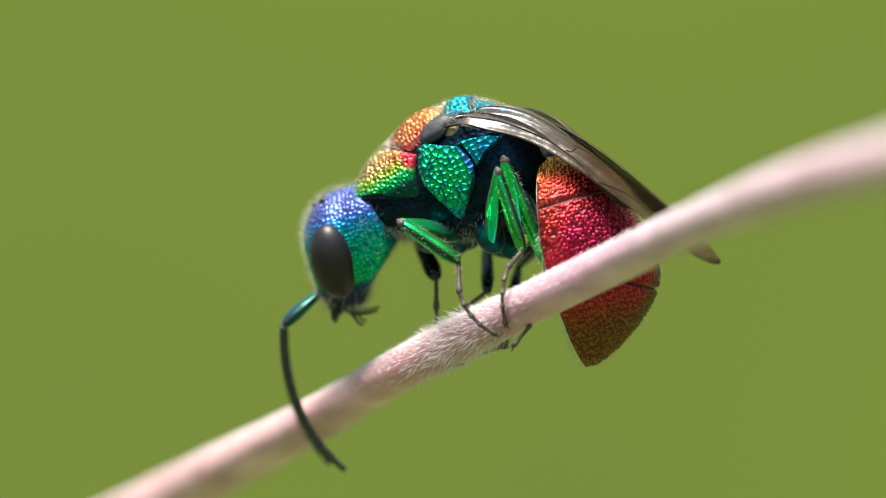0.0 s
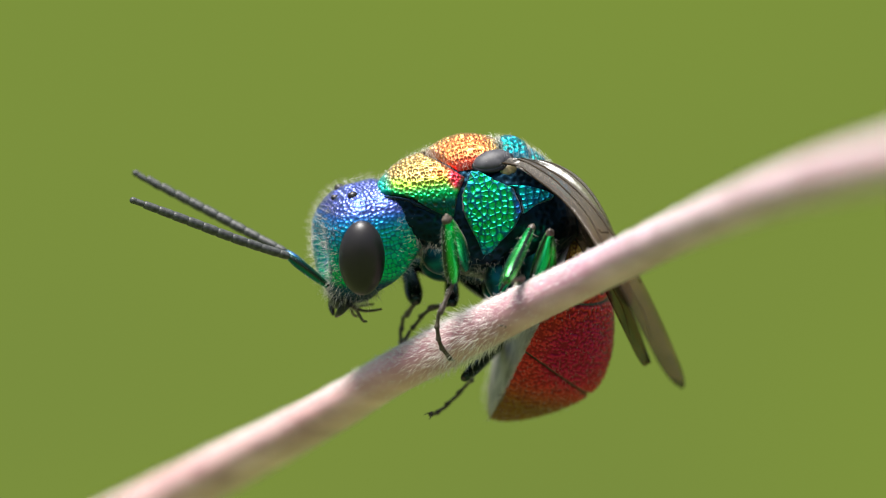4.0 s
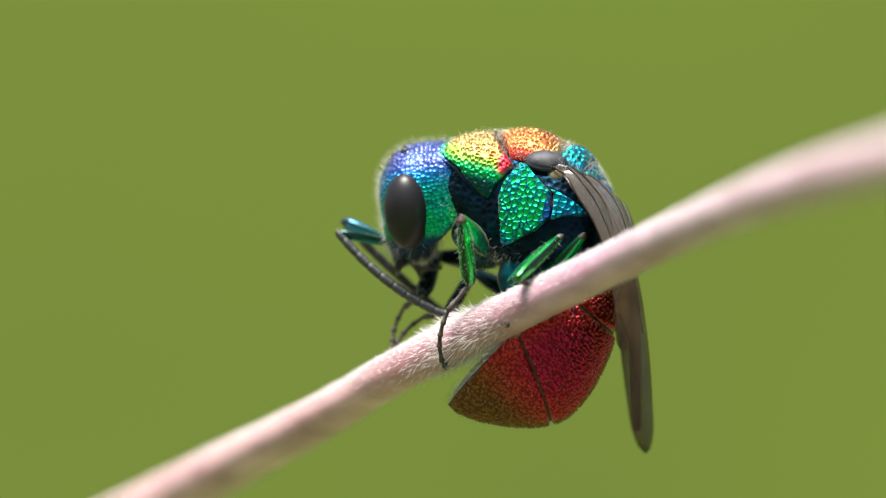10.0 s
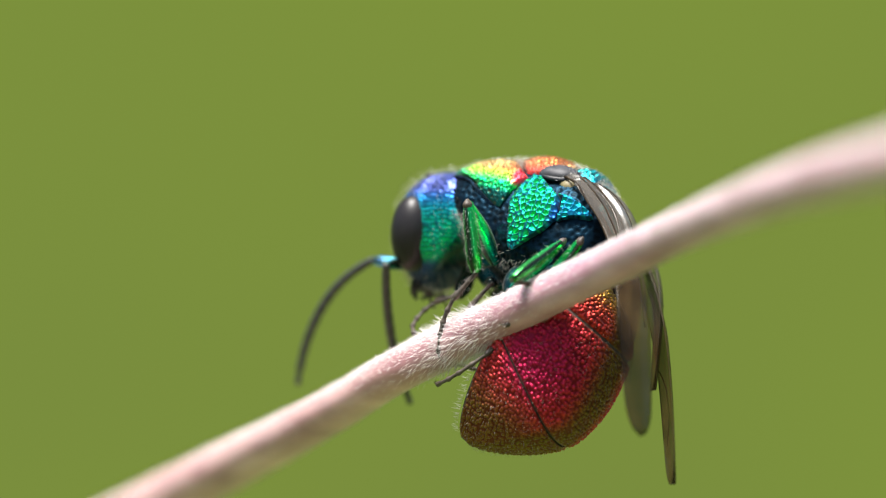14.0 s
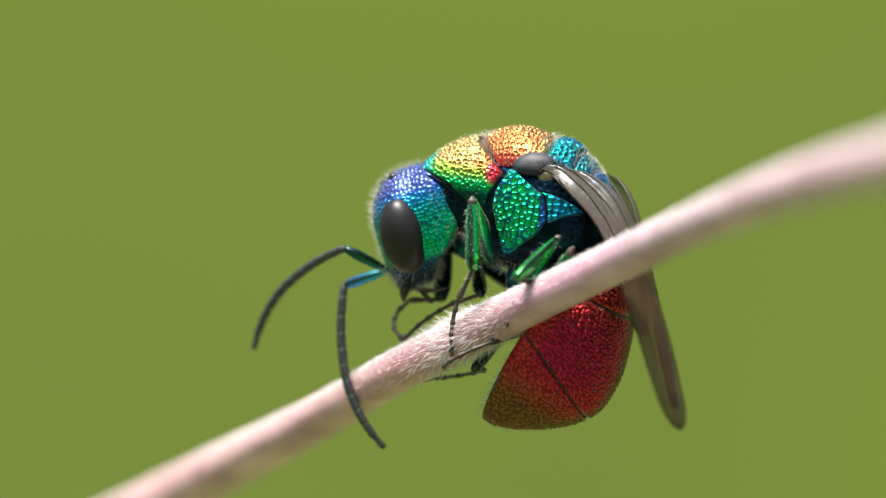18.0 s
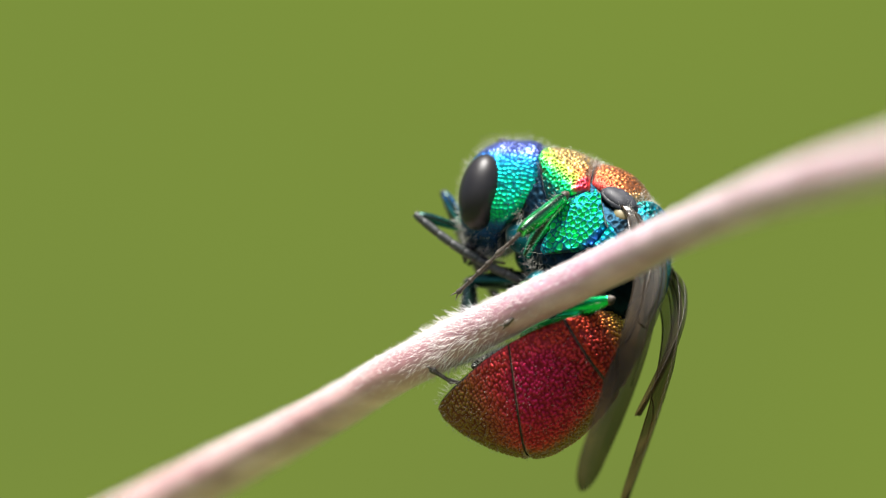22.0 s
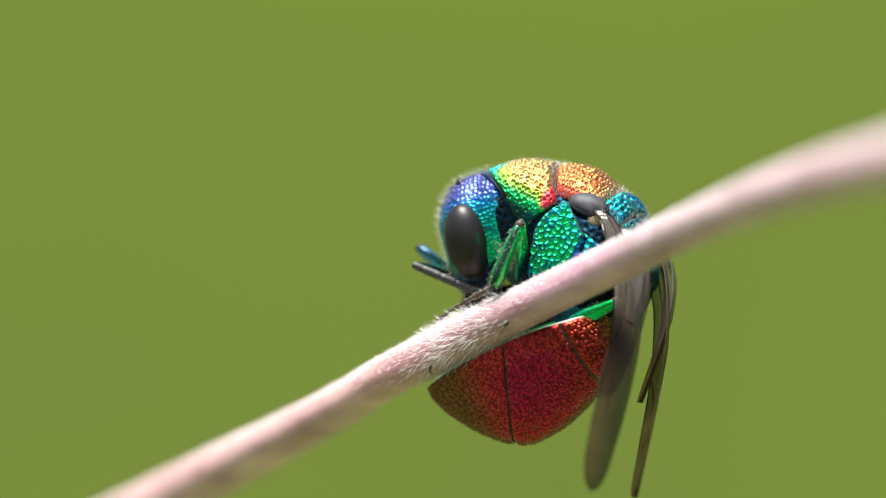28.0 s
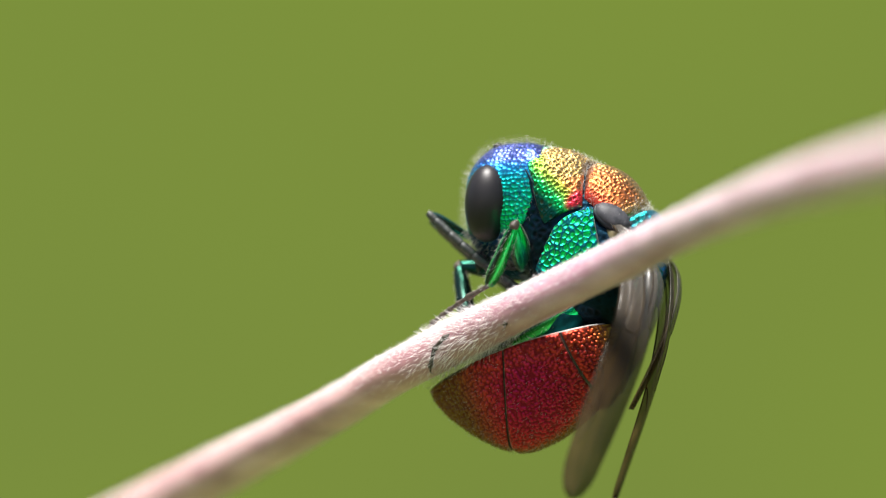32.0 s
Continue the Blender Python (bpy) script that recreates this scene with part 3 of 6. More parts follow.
def build_head():
    m, n = 230, 300
    t = np.linspace(0.015, np.pi - 0.015, m)[:, None]
    a = np.linspace(0, 2 * np.pi, n, endpoint=False)[None, :]
    d = np.stack([np.sin(t) * np.cos(a), np.sin(t) * np.sin(a), np.cos(t) * np.ones_like(a)], -1)
    g = head_point(d)
    f = pitted(g, 0.080, 21)
    g = g + d * (0.021 * (f - 0.6))[..., None]
    p = g.reshape(-1, 3)
    col = blend(GREEN, TEAL, 0.7 + (p[:, 2] - 0.1) * 0.9 + (cells(p, 0.4, 4) - 0.5) * 0.7)
    col = blend(col, CYAN, (p[:, 2] - 0.22) / 0.35 + np.clip((p[:, 0] - 0.25) / 0.5, 0, 1) * 0.7)
    col = blend(col, BLUE, (p[:, 2] - 0.45) / 0.27)
    col = blend(col, VIOLET, (p[:, 2] - 0.59) / 0.2)
    # dark ground reflection put into the tint, low on the head and behind
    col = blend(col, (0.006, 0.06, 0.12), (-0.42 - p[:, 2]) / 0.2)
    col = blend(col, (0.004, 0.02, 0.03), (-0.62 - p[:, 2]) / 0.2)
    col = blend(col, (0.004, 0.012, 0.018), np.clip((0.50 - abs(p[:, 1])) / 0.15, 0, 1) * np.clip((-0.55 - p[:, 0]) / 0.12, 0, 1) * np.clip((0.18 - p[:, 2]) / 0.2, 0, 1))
    v, q = sheet(g, True)
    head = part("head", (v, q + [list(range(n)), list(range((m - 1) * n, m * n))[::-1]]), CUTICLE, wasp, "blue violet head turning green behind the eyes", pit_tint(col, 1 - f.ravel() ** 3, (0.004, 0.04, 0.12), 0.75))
    for side in (1, -1):
        v, q = ball((0, 0, 0), (0.415, 0.39, 0.685), 48, 36)
        r = Matrix.Rotation(-side * D(35), 3, "Z") @ Matrix.Rotation(D(-5), 3, "Y") @ Matrix.Rotation(-side * D(3), 3, "X")
        v = np.array([r @ Vector(k) for k in v]) + np.array([0.215, side * 0.775, -0.045])
        part("eye", (v, q), EYE, head, "large dark oval compound eye")
        v, q = ball(head_point(np.array([[0.25, side * 0.34, 0.91]]))[0] * 0.99, (0.095, 0.085, 0.075), 16, 10)
        part("ocellus", (v, q), EYE, head, "small dark simple eye")
        path = spline([(0, 0.42, side * 0.30, -0.92), (1, 0.52, side * 0.24, -1.08), (2, 0.56, side * 0.08, -1.20)], np.linspace(0, 2, 10))
        part("mandible", tube(path, np.linspace(0.11, 0.03, 10), 12), BLACK, head, "dark curved jaw")
        for k, (bend, ln) in enumerate(((0.35, 0.42), (0.05, 0.34))):
            path = [(0.30, side * 0.14, -1.02), (0.22 - bend * 0.3, side * 0.20, -1.14), (0.16 - bend * 0.7, side * 0.24, -1.06 - ln * (0.25 + 0.5 * k)), (0.10 - bend, side * 0.22, -1.02 - ln * (0.35 + 0.6 * k))]
            part("palp", tube(spline([(i, *c) for i, c in enumerate(path)], np.linspace(0, 3, 12)), np.linspace(0.032, 0.02, 12), 8), TARSUS, head, "thin brown feeler at the mouth")
    part("ocellus", ball(head_point(np.array([[0.46, 0.0, 0.89]]))[0] * 0.99, (0.075, 0.08, 0.06), 16, 10), EYE, head, "small dark simple eye")
    part("clypeus", ball((0.45, 0, -0.90), (0.17, 0.34, 0.20), 24, 14), BLACK, head, "dark mouth shield")
    rng = np.random.default_rng(14)
    k = rng.normal(size=(2600, 3))
    k /= np.linalg.norm(k, axis=1)[:, None]
    keep = (abs(k[:, 1]) < 0.75) | (k[:, 2] > 0.55) | (k[:, 0] < -0.35)
    k = k[keep]
    w = k * np.array([1.2, 0.9, 0.9]) + np.array([0.25, 0, 0.1])
    tagged(part("hair", hairs(head_point(k.copy()), w, 0.15, 0.0016, 15, 0.35), SETA, head, "fine white hairs on the head"), kind="stuff")
    k = rng.normal(size=(320, 3)) * np.array([0.5, 0.5, 0.2]) + np.array([0.2, 0, -1.0])
    k /= np.linalg.norm(k, axis=1)[:, None]
    tagged(part("hair", hairs(head_point(k.copy()), k, 0.2, 0.0035, 16, 0.5), SETA, head, "pale hairs round the mouth"), kind="stuff")
    return head


# ---- hind body: x forward, tip at -3.76, margins in the plane z = 0 ----
GASTER = [(0.0, 0.40, 0.30, 0.05), (0.35, 0.95, 0.84, -0.04), (0.8, 1.30, 1.28, -0.10), (1.3, 1.40, 1.58, -0.15), (1.9, 1.32, 1.78, -0.17), (2.5, 1.13, 1.76, -0.16), (3.0, 0.87, 1.44, -0.13), (3.4, 0.58, 0.96, -0.09), (3.68, 0.30, 0.46, -0.04), (3.82, 0.06, 0.06, 0.0)]


def gaster_point(s, th):
    q = spline(GASTER, s)
    e = 0.9
    return np.stack([-s, q[..., 0] * np.sign(np.sin(th)) * abs(np.sin(th)) ** e, q[..., 2] + q[..., 1] * abs(np.cos(th)) ** e], -1)


def build_gaster():
    def line12(t):
        return 0.83 - 0.10 * np.cos(t)

    def line23(t):
        return 1.95 + 0.72 * np.cos(t)

    def tip(t):
        return np.full(t.shape, 3.815)
    names = (("tergite", lambda t: np.full(t.shape, 0.0), line12, 110, 0.02), ("tergite", line12, line23, 190, 0.0), ("tergite", line23, tip, 200, -0.025))
    first = None
    for k, (name, a, b, rows, lift) in enumerate(names):
        th = np.linspace(-np.pi / 2, np.pi / 2, 300)
        u = np.linspace(0, 1, rows)[:, None]
        gap = 0.032 if k else 0.0
        s = a(th) + gap + (b(th) - a(th) - gap) * u
        g = gaster_point(s, np.broadcast_to(th, s.shape))
        n = normals(g)
        if (n[rows // 2, 150] * np.array([0, 0, 1.0])).sum() < 0:
            n = -n
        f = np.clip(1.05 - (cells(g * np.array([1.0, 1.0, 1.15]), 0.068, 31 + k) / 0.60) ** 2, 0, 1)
        v = np.linspace(0, 1, 300)[None, :]
        edge = np.clip(np.minimum(u, 1 - u) * (b(th) - a(th))[150] / (0.09, 0.07, 0.05)[k], 0, 1) * np.clip(np.minimum(v, 1 - v) / 0.015, 0, 1)
        g = g + n * (lift * np.clip(u * 3, 0, 1) - np.where(u > 0.5, (0.055, 0.045, 0.07)[k], (0.0, 0.055, 0.04)[k]) * (1 - edge) ** 2 + 0.034 * (f - 0.5) * edge)[..., None]
        p = g.reshape(-1, 3)
        along = np.repeat(u[:, 0], 300)
        core = np.hypot((p[:, 0] + 1.75) / 0.75, (p[:, 2] - 0.75) / 0.75)
        col = blend((0.53, 0.016, 0.085), (0.58, 0.034, 0.048), (core - 0.5) / 0.7 + (cells(p, 0.7, 7) - 0.5) * 0.5)
        col = blend(col, (0.60, 0.085, 0.012), np.clip((-p[:, 0] < 0.83) * 0.34 + (1 - along) * (0.1, 0.22, 0.08)[k], 0, 1) + np.clip((0.30 - p[:, 2]) / 0.5, 0, 0.2))
        col = blend(col, (0.58, 0.15, 0.02), np.clip((0.62 + p[:, 0]) / 0.4, 0, 1) * 0.6)
        col = blend(col, (0.50, 0.34, 0.05), np.clip((0.42 + p[:, 0]) / 0.35, 0, 1))
        back = 1 - abs(p[:, 1]) / (spline(GASTER, np.clip(-p[:, 0], 0, 3.82))[:, 0] + 1e-6)
        col = blend(col, (0.17, 0.125, 0.018), np.clip((back - 0.50) / 0.42, 0, 0.9) + np.clip((-2.35 - p[:, 0]) / 1.0, 0, 0.8))
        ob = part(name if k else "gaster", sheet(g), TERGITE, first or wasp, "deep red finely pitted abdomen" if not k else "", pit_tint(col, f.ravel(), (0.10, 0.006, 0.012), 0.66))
        if not k:
            first = ob
            inner_s = np.linspace(0.0, 3.80, 70)
            t2 = np.linspace(0, 2 * np.pi, 60, endpoint=False)
            gg = gaster_point(np.broadcast_to(inner_s[:, None], (70, 60)), np.broadcast_to(t2, (70, 60)))
            low = np.broadcast_to(np.cos(t2) < 0, (70, 60))
            gg[..., 2] = np.where(low, spline(GASTER, inner_s)[:, 2:3] - 0.05 * abs(np.cos(t2)) ** 0.6 * np.clip(spline(GASTER, inner_s)[:, :1] / 0.6, 0, 1), gg[..., 2])
            gg = gg * np.array([0.975, 0.935, 0.935])
            inner = (sheet(gg, True)[0], sheet(gg, True)[1])
            part("belly", inner, VENTER, first, "pale grey belly under the red plates")
            th3 = np.linspace(-np.pi / 2, np.pi / 2, 40)
            gg = gaster_point(np.broadcast_to(inner_s[:, None], (70, 40)), np.broadcast_to(th3, (70, 40))) * np.array([0.988, 0.955, 0.955])
            part("underlayer", sheet(gg), TARSUS, first, "dark skin between the plates")
    part("petiole", tube([(0.34, 0, 0.10), (0.1, 0, 0.1), (-0.2, 0, 0.2)], [0.16, 0.26, 0.36], 20), BLACK, first, "dark narrow waist")
    rng = np.random.default_rng(17)
    s = rng.uniform(0.3, 3.75, 1500)
    th = rng.uniform(-np.pi / 2, np.pi / 2, 1500)
    r = gaster_point(s, th)
    o = r + np.stack([s * 0.8, 0 * s, 0 * s], -1)
    o /= np.linalg.norm(o, axis=1)[:, None]
    tagged(part("hair", hairs(r, o + np.array([-0.6, 0, 0]), 0.055, 0.0016, 18), SETA, first, "very short hairs on the abdomen"), kind="stuff")
    s = rng.uniform(1.2, 3.75, 260)
    sd = rng.choice([-1, 1], 260)
    r = gaster_point(s, sd * np.pi / 2)
    tagged(part("hair", hairs(r, np.stack([-0.5 + 0 * s, sd * 0.5, -0.7 + 0 * s], -1), 0.14, 0.003, 19), SETA, first, "pale fringe along the belly margin"), kind="stuff")
    return first


# ---- legs, antennae and wings ----
def bone(name, stations, mat, parent, label="", tint=None, squash=0.8, n=28):
    """A limb piece along +x: stations of (x, radius, drop)."""
    k = np.asarray(stations, float)
    s = np.linspace(k[0, 0], k[-1, 0], 26)
    q = spline(stations, s)
    v, f = tube(np.stack([s, 0 * s, q[:, 1]], -1), np.maximum(q[:, 0], 0.004), n)
    v[:, 1] *= squash
    col = None
    if tint is not None:
        u = (v[:, 0] - k[0, 0]) / (k[-1, 0] - k[0, 0])
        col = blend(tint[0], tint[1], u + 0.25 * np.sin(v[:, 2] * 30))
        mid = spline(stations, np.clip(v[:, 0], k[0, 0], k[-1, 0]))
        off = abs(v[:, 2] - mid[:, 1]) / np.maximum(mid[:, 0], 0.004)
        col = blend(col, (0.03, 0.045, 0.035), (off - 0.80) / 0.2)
    return part(name, (v, f), mat, parent, label, col)


def coat(parent, length, radius, n, seed, size=0.09, label="stiff grey hairs"):
    rng = np.random.default_rng(seed)
    x = rng.uniform(0.08, 0.98, n) * length
    a = rng.uniform(0, 2 * np.pi, n)
    o = np.stack([0 * x + 0.7, np.cos(a), np.sin(a)], -1)
    r = np.stack([x, np.cos(a) * radius * 0.75, np.sin(a) * radius * 0.9], -1)
    return tagged(part("bristles", hairs(r, o, size, 0.0023, seed + 1, 0.4), BRISTLE, parent, label), kind="stuff")


class Leg:
    def __init__(self, hip, femur, tibia, tarsus, thick, lit_side, seed, shaggy):
        self.hip, self.f, self.t, self.s = Vector(hip), femur, tibia, tarsus
        f, t = femur, tibia
        # far legs get much darker tints: their shade is put into the colour
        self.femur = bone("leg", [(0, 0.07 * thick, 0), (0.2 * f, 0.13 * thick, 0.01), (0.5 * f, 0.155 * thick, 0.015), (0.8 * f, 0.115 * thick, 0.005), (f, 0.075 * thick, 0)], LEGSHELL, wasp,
                          "metallic green thigh with dark grey foot", ((0.0, 0.58, 0.36) if lit_side else (0.01, 0.07, 0.07), (0.01, 0.66, 0.12) if lit_side else (0.01, 0.06, 0.04)), 0.85)
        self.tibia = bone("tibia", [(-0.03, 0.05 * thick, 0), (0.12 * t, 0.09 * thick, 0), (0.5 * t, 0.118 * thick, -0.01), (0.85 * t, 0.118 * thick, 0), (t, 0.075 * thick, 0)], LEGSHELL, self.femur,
                          "green shin with pale bristles", ((0.0, 0.60, 0.14) if lit_side else (0.01, 0.06, 0.04), (0.03, 0.36, 0.05) if lit_side else (0.02, 0.035, 0.03)), 0.85)
        self.cap = bone("knee", [(-0.09, 0.03, 0), (0.0, 0.082 * thick, 0), (0.09, 0.07 * thick, 0)], TARSUS, self.femur, "dark knee joint", None, 0.8)
        self.fur = coat(self.femur, t, 0.1 * thick, shaggy, seed, 0.1)
        self.steps = [tarsus * k for k in (0.38, 0.16, 0.14, 0.13, 0.19)]
        self.toes = []
        for k, ln in enumerate(self.steps):
            r = 0.05 if k == 0 else 0.045
            self.toes.append(bone("tarsal_segment", [(-0.015, r * 0.75, 0), (0.12 * ln, r * 0.8, 0), (0.6 * ln, r * 0.85, 0), (0.93 * ln, r * 1.2, 0), (ln + 0.01, r * 0.8, 0)], TARSUS, self.femur, "", None, 0.9, 12))
        claws = []
        b = self.steps[-1]
        for side in (1, -1):
            c = np.array([(b, 0.01 * side, 0), (b + 0.07, 0.045 * side, -0.015), (b + 0.10, 0.06 * side, -0.08)])
            claws.append(tube(spline([(i, *q) for i, q in enumerate(c)], np.linspace(0, 2, 7)), np.linspace(0.018, 0.004, 7), 6))
        self.claw = part("claw", join(*claws), TARSUS, self.femur, "hooked brown claws")
        self.sole = coat(self.femur, self.steps[0], 0.045, 40, seed + 3, 0.07)

    def key(self, rows):
        """rows: seconds, body pose, ankle, foot tip (both in the world, metres), bend way (body space)."""
        keys = {ob: [] for ob in (self.femur, self.tibia, self.cap, self.fur, self.claw, self.sole, *self.toes)}
        for t, body, ankle, foot, bend in rows:
            inv = body.inverted()
            a, e, h = inv @ ankle, inv @ foot, self.hip * MM
            f, s = self.f * MM, self.t * MM
            way = a - h
            d = min(max(way.length, abs(f - s) * 1.02 + 1e-6), (f + s) * 0.999)
            way = way.normalized()
            a = h + way * d
            x = (f * f - s * s + d * d) / (2 * d)
            y = math.sqrt(max(f * f - x * x, 0.0))
            pole = bend - way * bend.dot(way)
            pole.normalize()
            knee = h + way * x + pole * y
            femur = limb(h, knee, pole)
            keys[self.femur].append((t, femur))
            fi = femur.inverted()
            shin = fi @ limb(knee, a, pole)
            for ob in (self.tibia, self.cap, self.fur):
                keys[ob].append((t, shin))
            # the foot lies in an even bow from the ankle to its tip
            total = sum(self.steps) * MM
            ratio = min((e - a).length / total, 0.999)
            bow = 0.0
            while bow < 2.2 and (math.sin(bow) / bow if bow else 1.0) > ratio:
                bow += 0.02
            g = (e - a).normalized()
            side = pole - g * pole.dot(g)
            side.normalize()
            p, done = a, 0.0
            for k, (ob, ln) in enumerate(zip(self.toes, self.steps)):
                u = (done + ln / 2) * MM / total
                q = bow * (1 - 2 * u)
                w = g * math.cos(q) + side * math.sin(q)
                pose_k = fi @ limb(p, p + w, side)
                keys[ob].append((t, pose_k))
                if k == 0:
                    keys[self.sole].append((t, pose_k))
                p = p + w * ln * MM
                done += ln
            keys[self.claw].append((t, pose_k))
        for ob, k in keys.items():
            walk(ob, k)


def limb(a, b, up):
    """The pose of a piece that runs from a to b along its x axis, with z towards up."""
    x = (b - a).normalized()
    y = up.cross(x)
    y = y.normalized() if y.length > 1e-9 else x.orthogonal().normalized()
    z = x.cross(y)
    m = Matrix((x, y, z)).transposed().to_4x4()
    m.translation = a
    return m


SEGS = 11


class Antenna:
    def __init__(self, socket, seed, tint):
        self.socket = Vector(socket)
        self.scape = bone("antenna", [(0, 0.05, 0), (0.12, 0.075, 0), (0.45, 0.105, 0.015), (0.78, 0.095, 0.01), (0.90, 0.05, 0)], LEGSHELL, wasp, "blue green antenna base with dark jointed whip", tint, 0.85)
        self.len = 0.90
        self.seg = [0.17] + [0.36] + [0.285] * (SEGS - 2)
        self.pieces = []
        for k, ln in enumerate(self.seg):
            r = 0.078 + 0.014 * math.sin(min(k, 9) / 9 * math.pi) - (0.02 if k == SEGS - 1 else 0)
            end = r * 0.45 if k == SEGS - 1 else r * 0.9
            self.pieces.append(bone("flagellum_segment", [(-0.02, r * 0.8, 0), (0.04, r, 0), (ln * 0.6, r * 1.03, 0), (ln * 0.93, r, 0), (ln + 0.005, end, 0)], ANTENNA, self.scape, "", None, 0.9, 14))
        coat(self.scape, 0.95, 0.08, 40, seed, 0.06)

    def key(self, rows):
        """rows: seconds, body pose, head pose (in the wasp), four ways (world): of the base piece, and of the whip's root, middle and end."""
        keys = [[] for _ in range(SEGS + 1)]
        for t, body, head, ways in rows:
            turn = body.to_3x3().inverted()
            w = [(turn @ q).normalized() for q in ways]
            at0 = head @ (self.socket * MM)
            up = turn @ Vector((0, -1, 0.3))
            pose0 = limb(at0, at0 + w[0], up)
            keys[0].append((t, pose0))
            inv = pose0.inverted()
            p = pose0 @ Vector((self.len * MM, 0, 0))
            for k, ln in enumerate(self.seg):
                u = k / (SEGS - 1) * 2
                d = w[1].lerp(w[2], u) if u < 1 else w[2].lerp(w[3], u - 1)
                d.normalize()
                keys[k + 1].append((t, inv @ limb(p, p + d, up)))
                p = p + d * ln * MM
        for ob, k in zip([self.scape] + self.pieces, keys):
            walk(ob, k)


def wing_outline(u, hind):
    """Front and rear edge of a folded wing at u from root to tip, in parts of its length."""
    if hind:
        lead = 0.030 * np.sin(np.pi * u) + 0.0
        trail = -0.02 - 0.12 * np.clip(u / 0.2, 0, 1) ** 0.5
    else:
        lead = 0.030 * np.sin(np.pi * u**1.4) + 0.020 * (1 - u) + 0.03 * np.exp(-((u - 0.12) / 0.1) ** 2)
        trail = -0.03 - 0.08 * np.clip(u / 0.15, 0, 1) ** 0.5 * (1 - 0.12 * u)
    round_tip = np.sqrt(np.clip(1 - np.clip((u - 0.88) / 0.12, 0, 1) ** 2.2, 0, 1))
    root = np.clip(u / 0.05, 0.55, 1)
    mid = (lead + trail) / 2
    half = (lead - trail) / 2 * round_tip * root
    return mid + half, mid - half


def build_wing(side, length, hind):
    """A wing along -x from its root, its front edge towards +z, its outer face towards y * side."""
    m, n = 60, 26
    u = np.linspace(0, 1, m)
    lead, trail = wing_outline(u, hind)
    v = np.linspace(0, 1, n)
    x = -u[:, None] * length * np.ones((1, n))
    z = (lead[:, None] * (1 - v) + trail[:, None] * v) * length
    pleat = 0.012 * np.sin(v * 23 + u[:, None] * 2 + 1.2 * np.sin(u[:, None] * 11)) * np.clip(u[:, None] * 5, 0, 1) * (1 - u[:, None] * 0.8)
    y = -side * (0.16 * np.sin(np.pi * v)[None, :] * (1 - 0.5 * u[:, None]) + pleat + 0.46 * np.sin(np.pi * u[:, None] ** 0.65))
    z = z - 0.31 * np.sin(np.pi * u[:, None] ** 0.65)
    g = np.stack([x, y, z], -1)
    nrm = normals(g) * 0.006
    top, f1 = sheet(g + nrm)
    low, f2 = sheet(g - nrm)
    k = len(top)
    rim = []
    border = [i * n for i in range(m)] + [(m - 1) * n + j for j in range(1, n)] + [i * n + n - 1 for i in range(m - 2, -1, -1)] + list(range(n - 2, 0, -1))
    for a, b in zip(border, border[1:] + border[:1]):
        rim.append([a, b, b + k, a + k])
    shape = (np.concatenate([top, low]), f1 + [[i + k for i in q][::-1] for q in f2] + rim)
    ob = part("hind_wing" if hind else "fore_wing", shape, WING, wasp, "smoky brown translucent folded wing with dark veins")

    def vein(path, r0, r1):
        s = np.linspace(0, 1, 24)
        q = spline([(i / (len(path) - 1), *c) for i, c in enumerate(path)], s)
        i = np.clip(q[:, 0] * (m - 1), 0, m - 1).astype(int)
        j = np.clip(q[:, 1] * (n - 1), 0, n - 1).astype(int)
        pts = g[i, j] + np.array([0, -side * 0.008, 0])
        pts[1:-1] = (pts[:-2] + pts[1:-1] * 2 + pts[2:]) / 4
        part("vein", tube(pts, np.linspace(r0, r1, 24) * 0.6, 8), VEIN, ob, "dark brown vein")
    if hind:
        vein([(0.02, 0.1), (0.3, 0.05), (0.7, 0.04)], 0.02, 0.008)
        vein([(0.05, 0.4), (0.3, 0.45), (0.55, 0.6)], 0.02, 0.008)
    else:
        vein([(0.01, 0.05), (0.25, 0.03), (0.55, 0.02), (0.8, 0.02)], 0.034, 0.012)
        vein([(0.02, 0.3), (0.2, 0.28), (0.42, 0.22), (0.52, 0.05)], 0.028, 0.014)
        vein([(0.03, 0.55), (0.2, 0.55), (0.40, 0.60), (0.62, 0.75)], 0.035, 0.012)
        vein([(0.4, 0.24), (0.42, 0.42), (0.40, 0.60)], 0.02, 0.016)
        vein([(0.04, 0.8), (0.2, 0.85), (0.36, 0.9)], 0.026, 0.012)
        vein([(0.55, 0.03), (0.62, 0.22), (0.74, 0.28), (0.84, 0.12)], 0.022, 0.008)
    return ob


build_trunk()
head = build_head()
gaster = build_gaster()
legs = {}
for side, name in ((1, "near"), (-1, "far")):
    legs[name + "_front"] = Leg((0.52, side * 0.46, -1.22), 1.36, 1.22, 1.62, 1.28, side > 0, 40 + side, 260)
    legs[name + "_middle"] = Leg((-0.02, side * 0.52, -1.72), 1.42, 1.45, 1.7, 1.05, side > 0, 50 + side, 70)
    legs[name + "_hind"] = Leg((-0.62, side * 0.55, -1.72), 1.32, 1.95, 2.1, 1.08, side > 0, 60 + side, 220)
antennae = {"near": Antenna((0.68, 0.16, -0.62), 70, ((0.0, 0.20, 0.13), (0.005, 0.09, 0.09))), "far": Antenna((0.68, -0.16, -0.62), 80, (TEAL, (0.03, 0.22, 0.62)))}
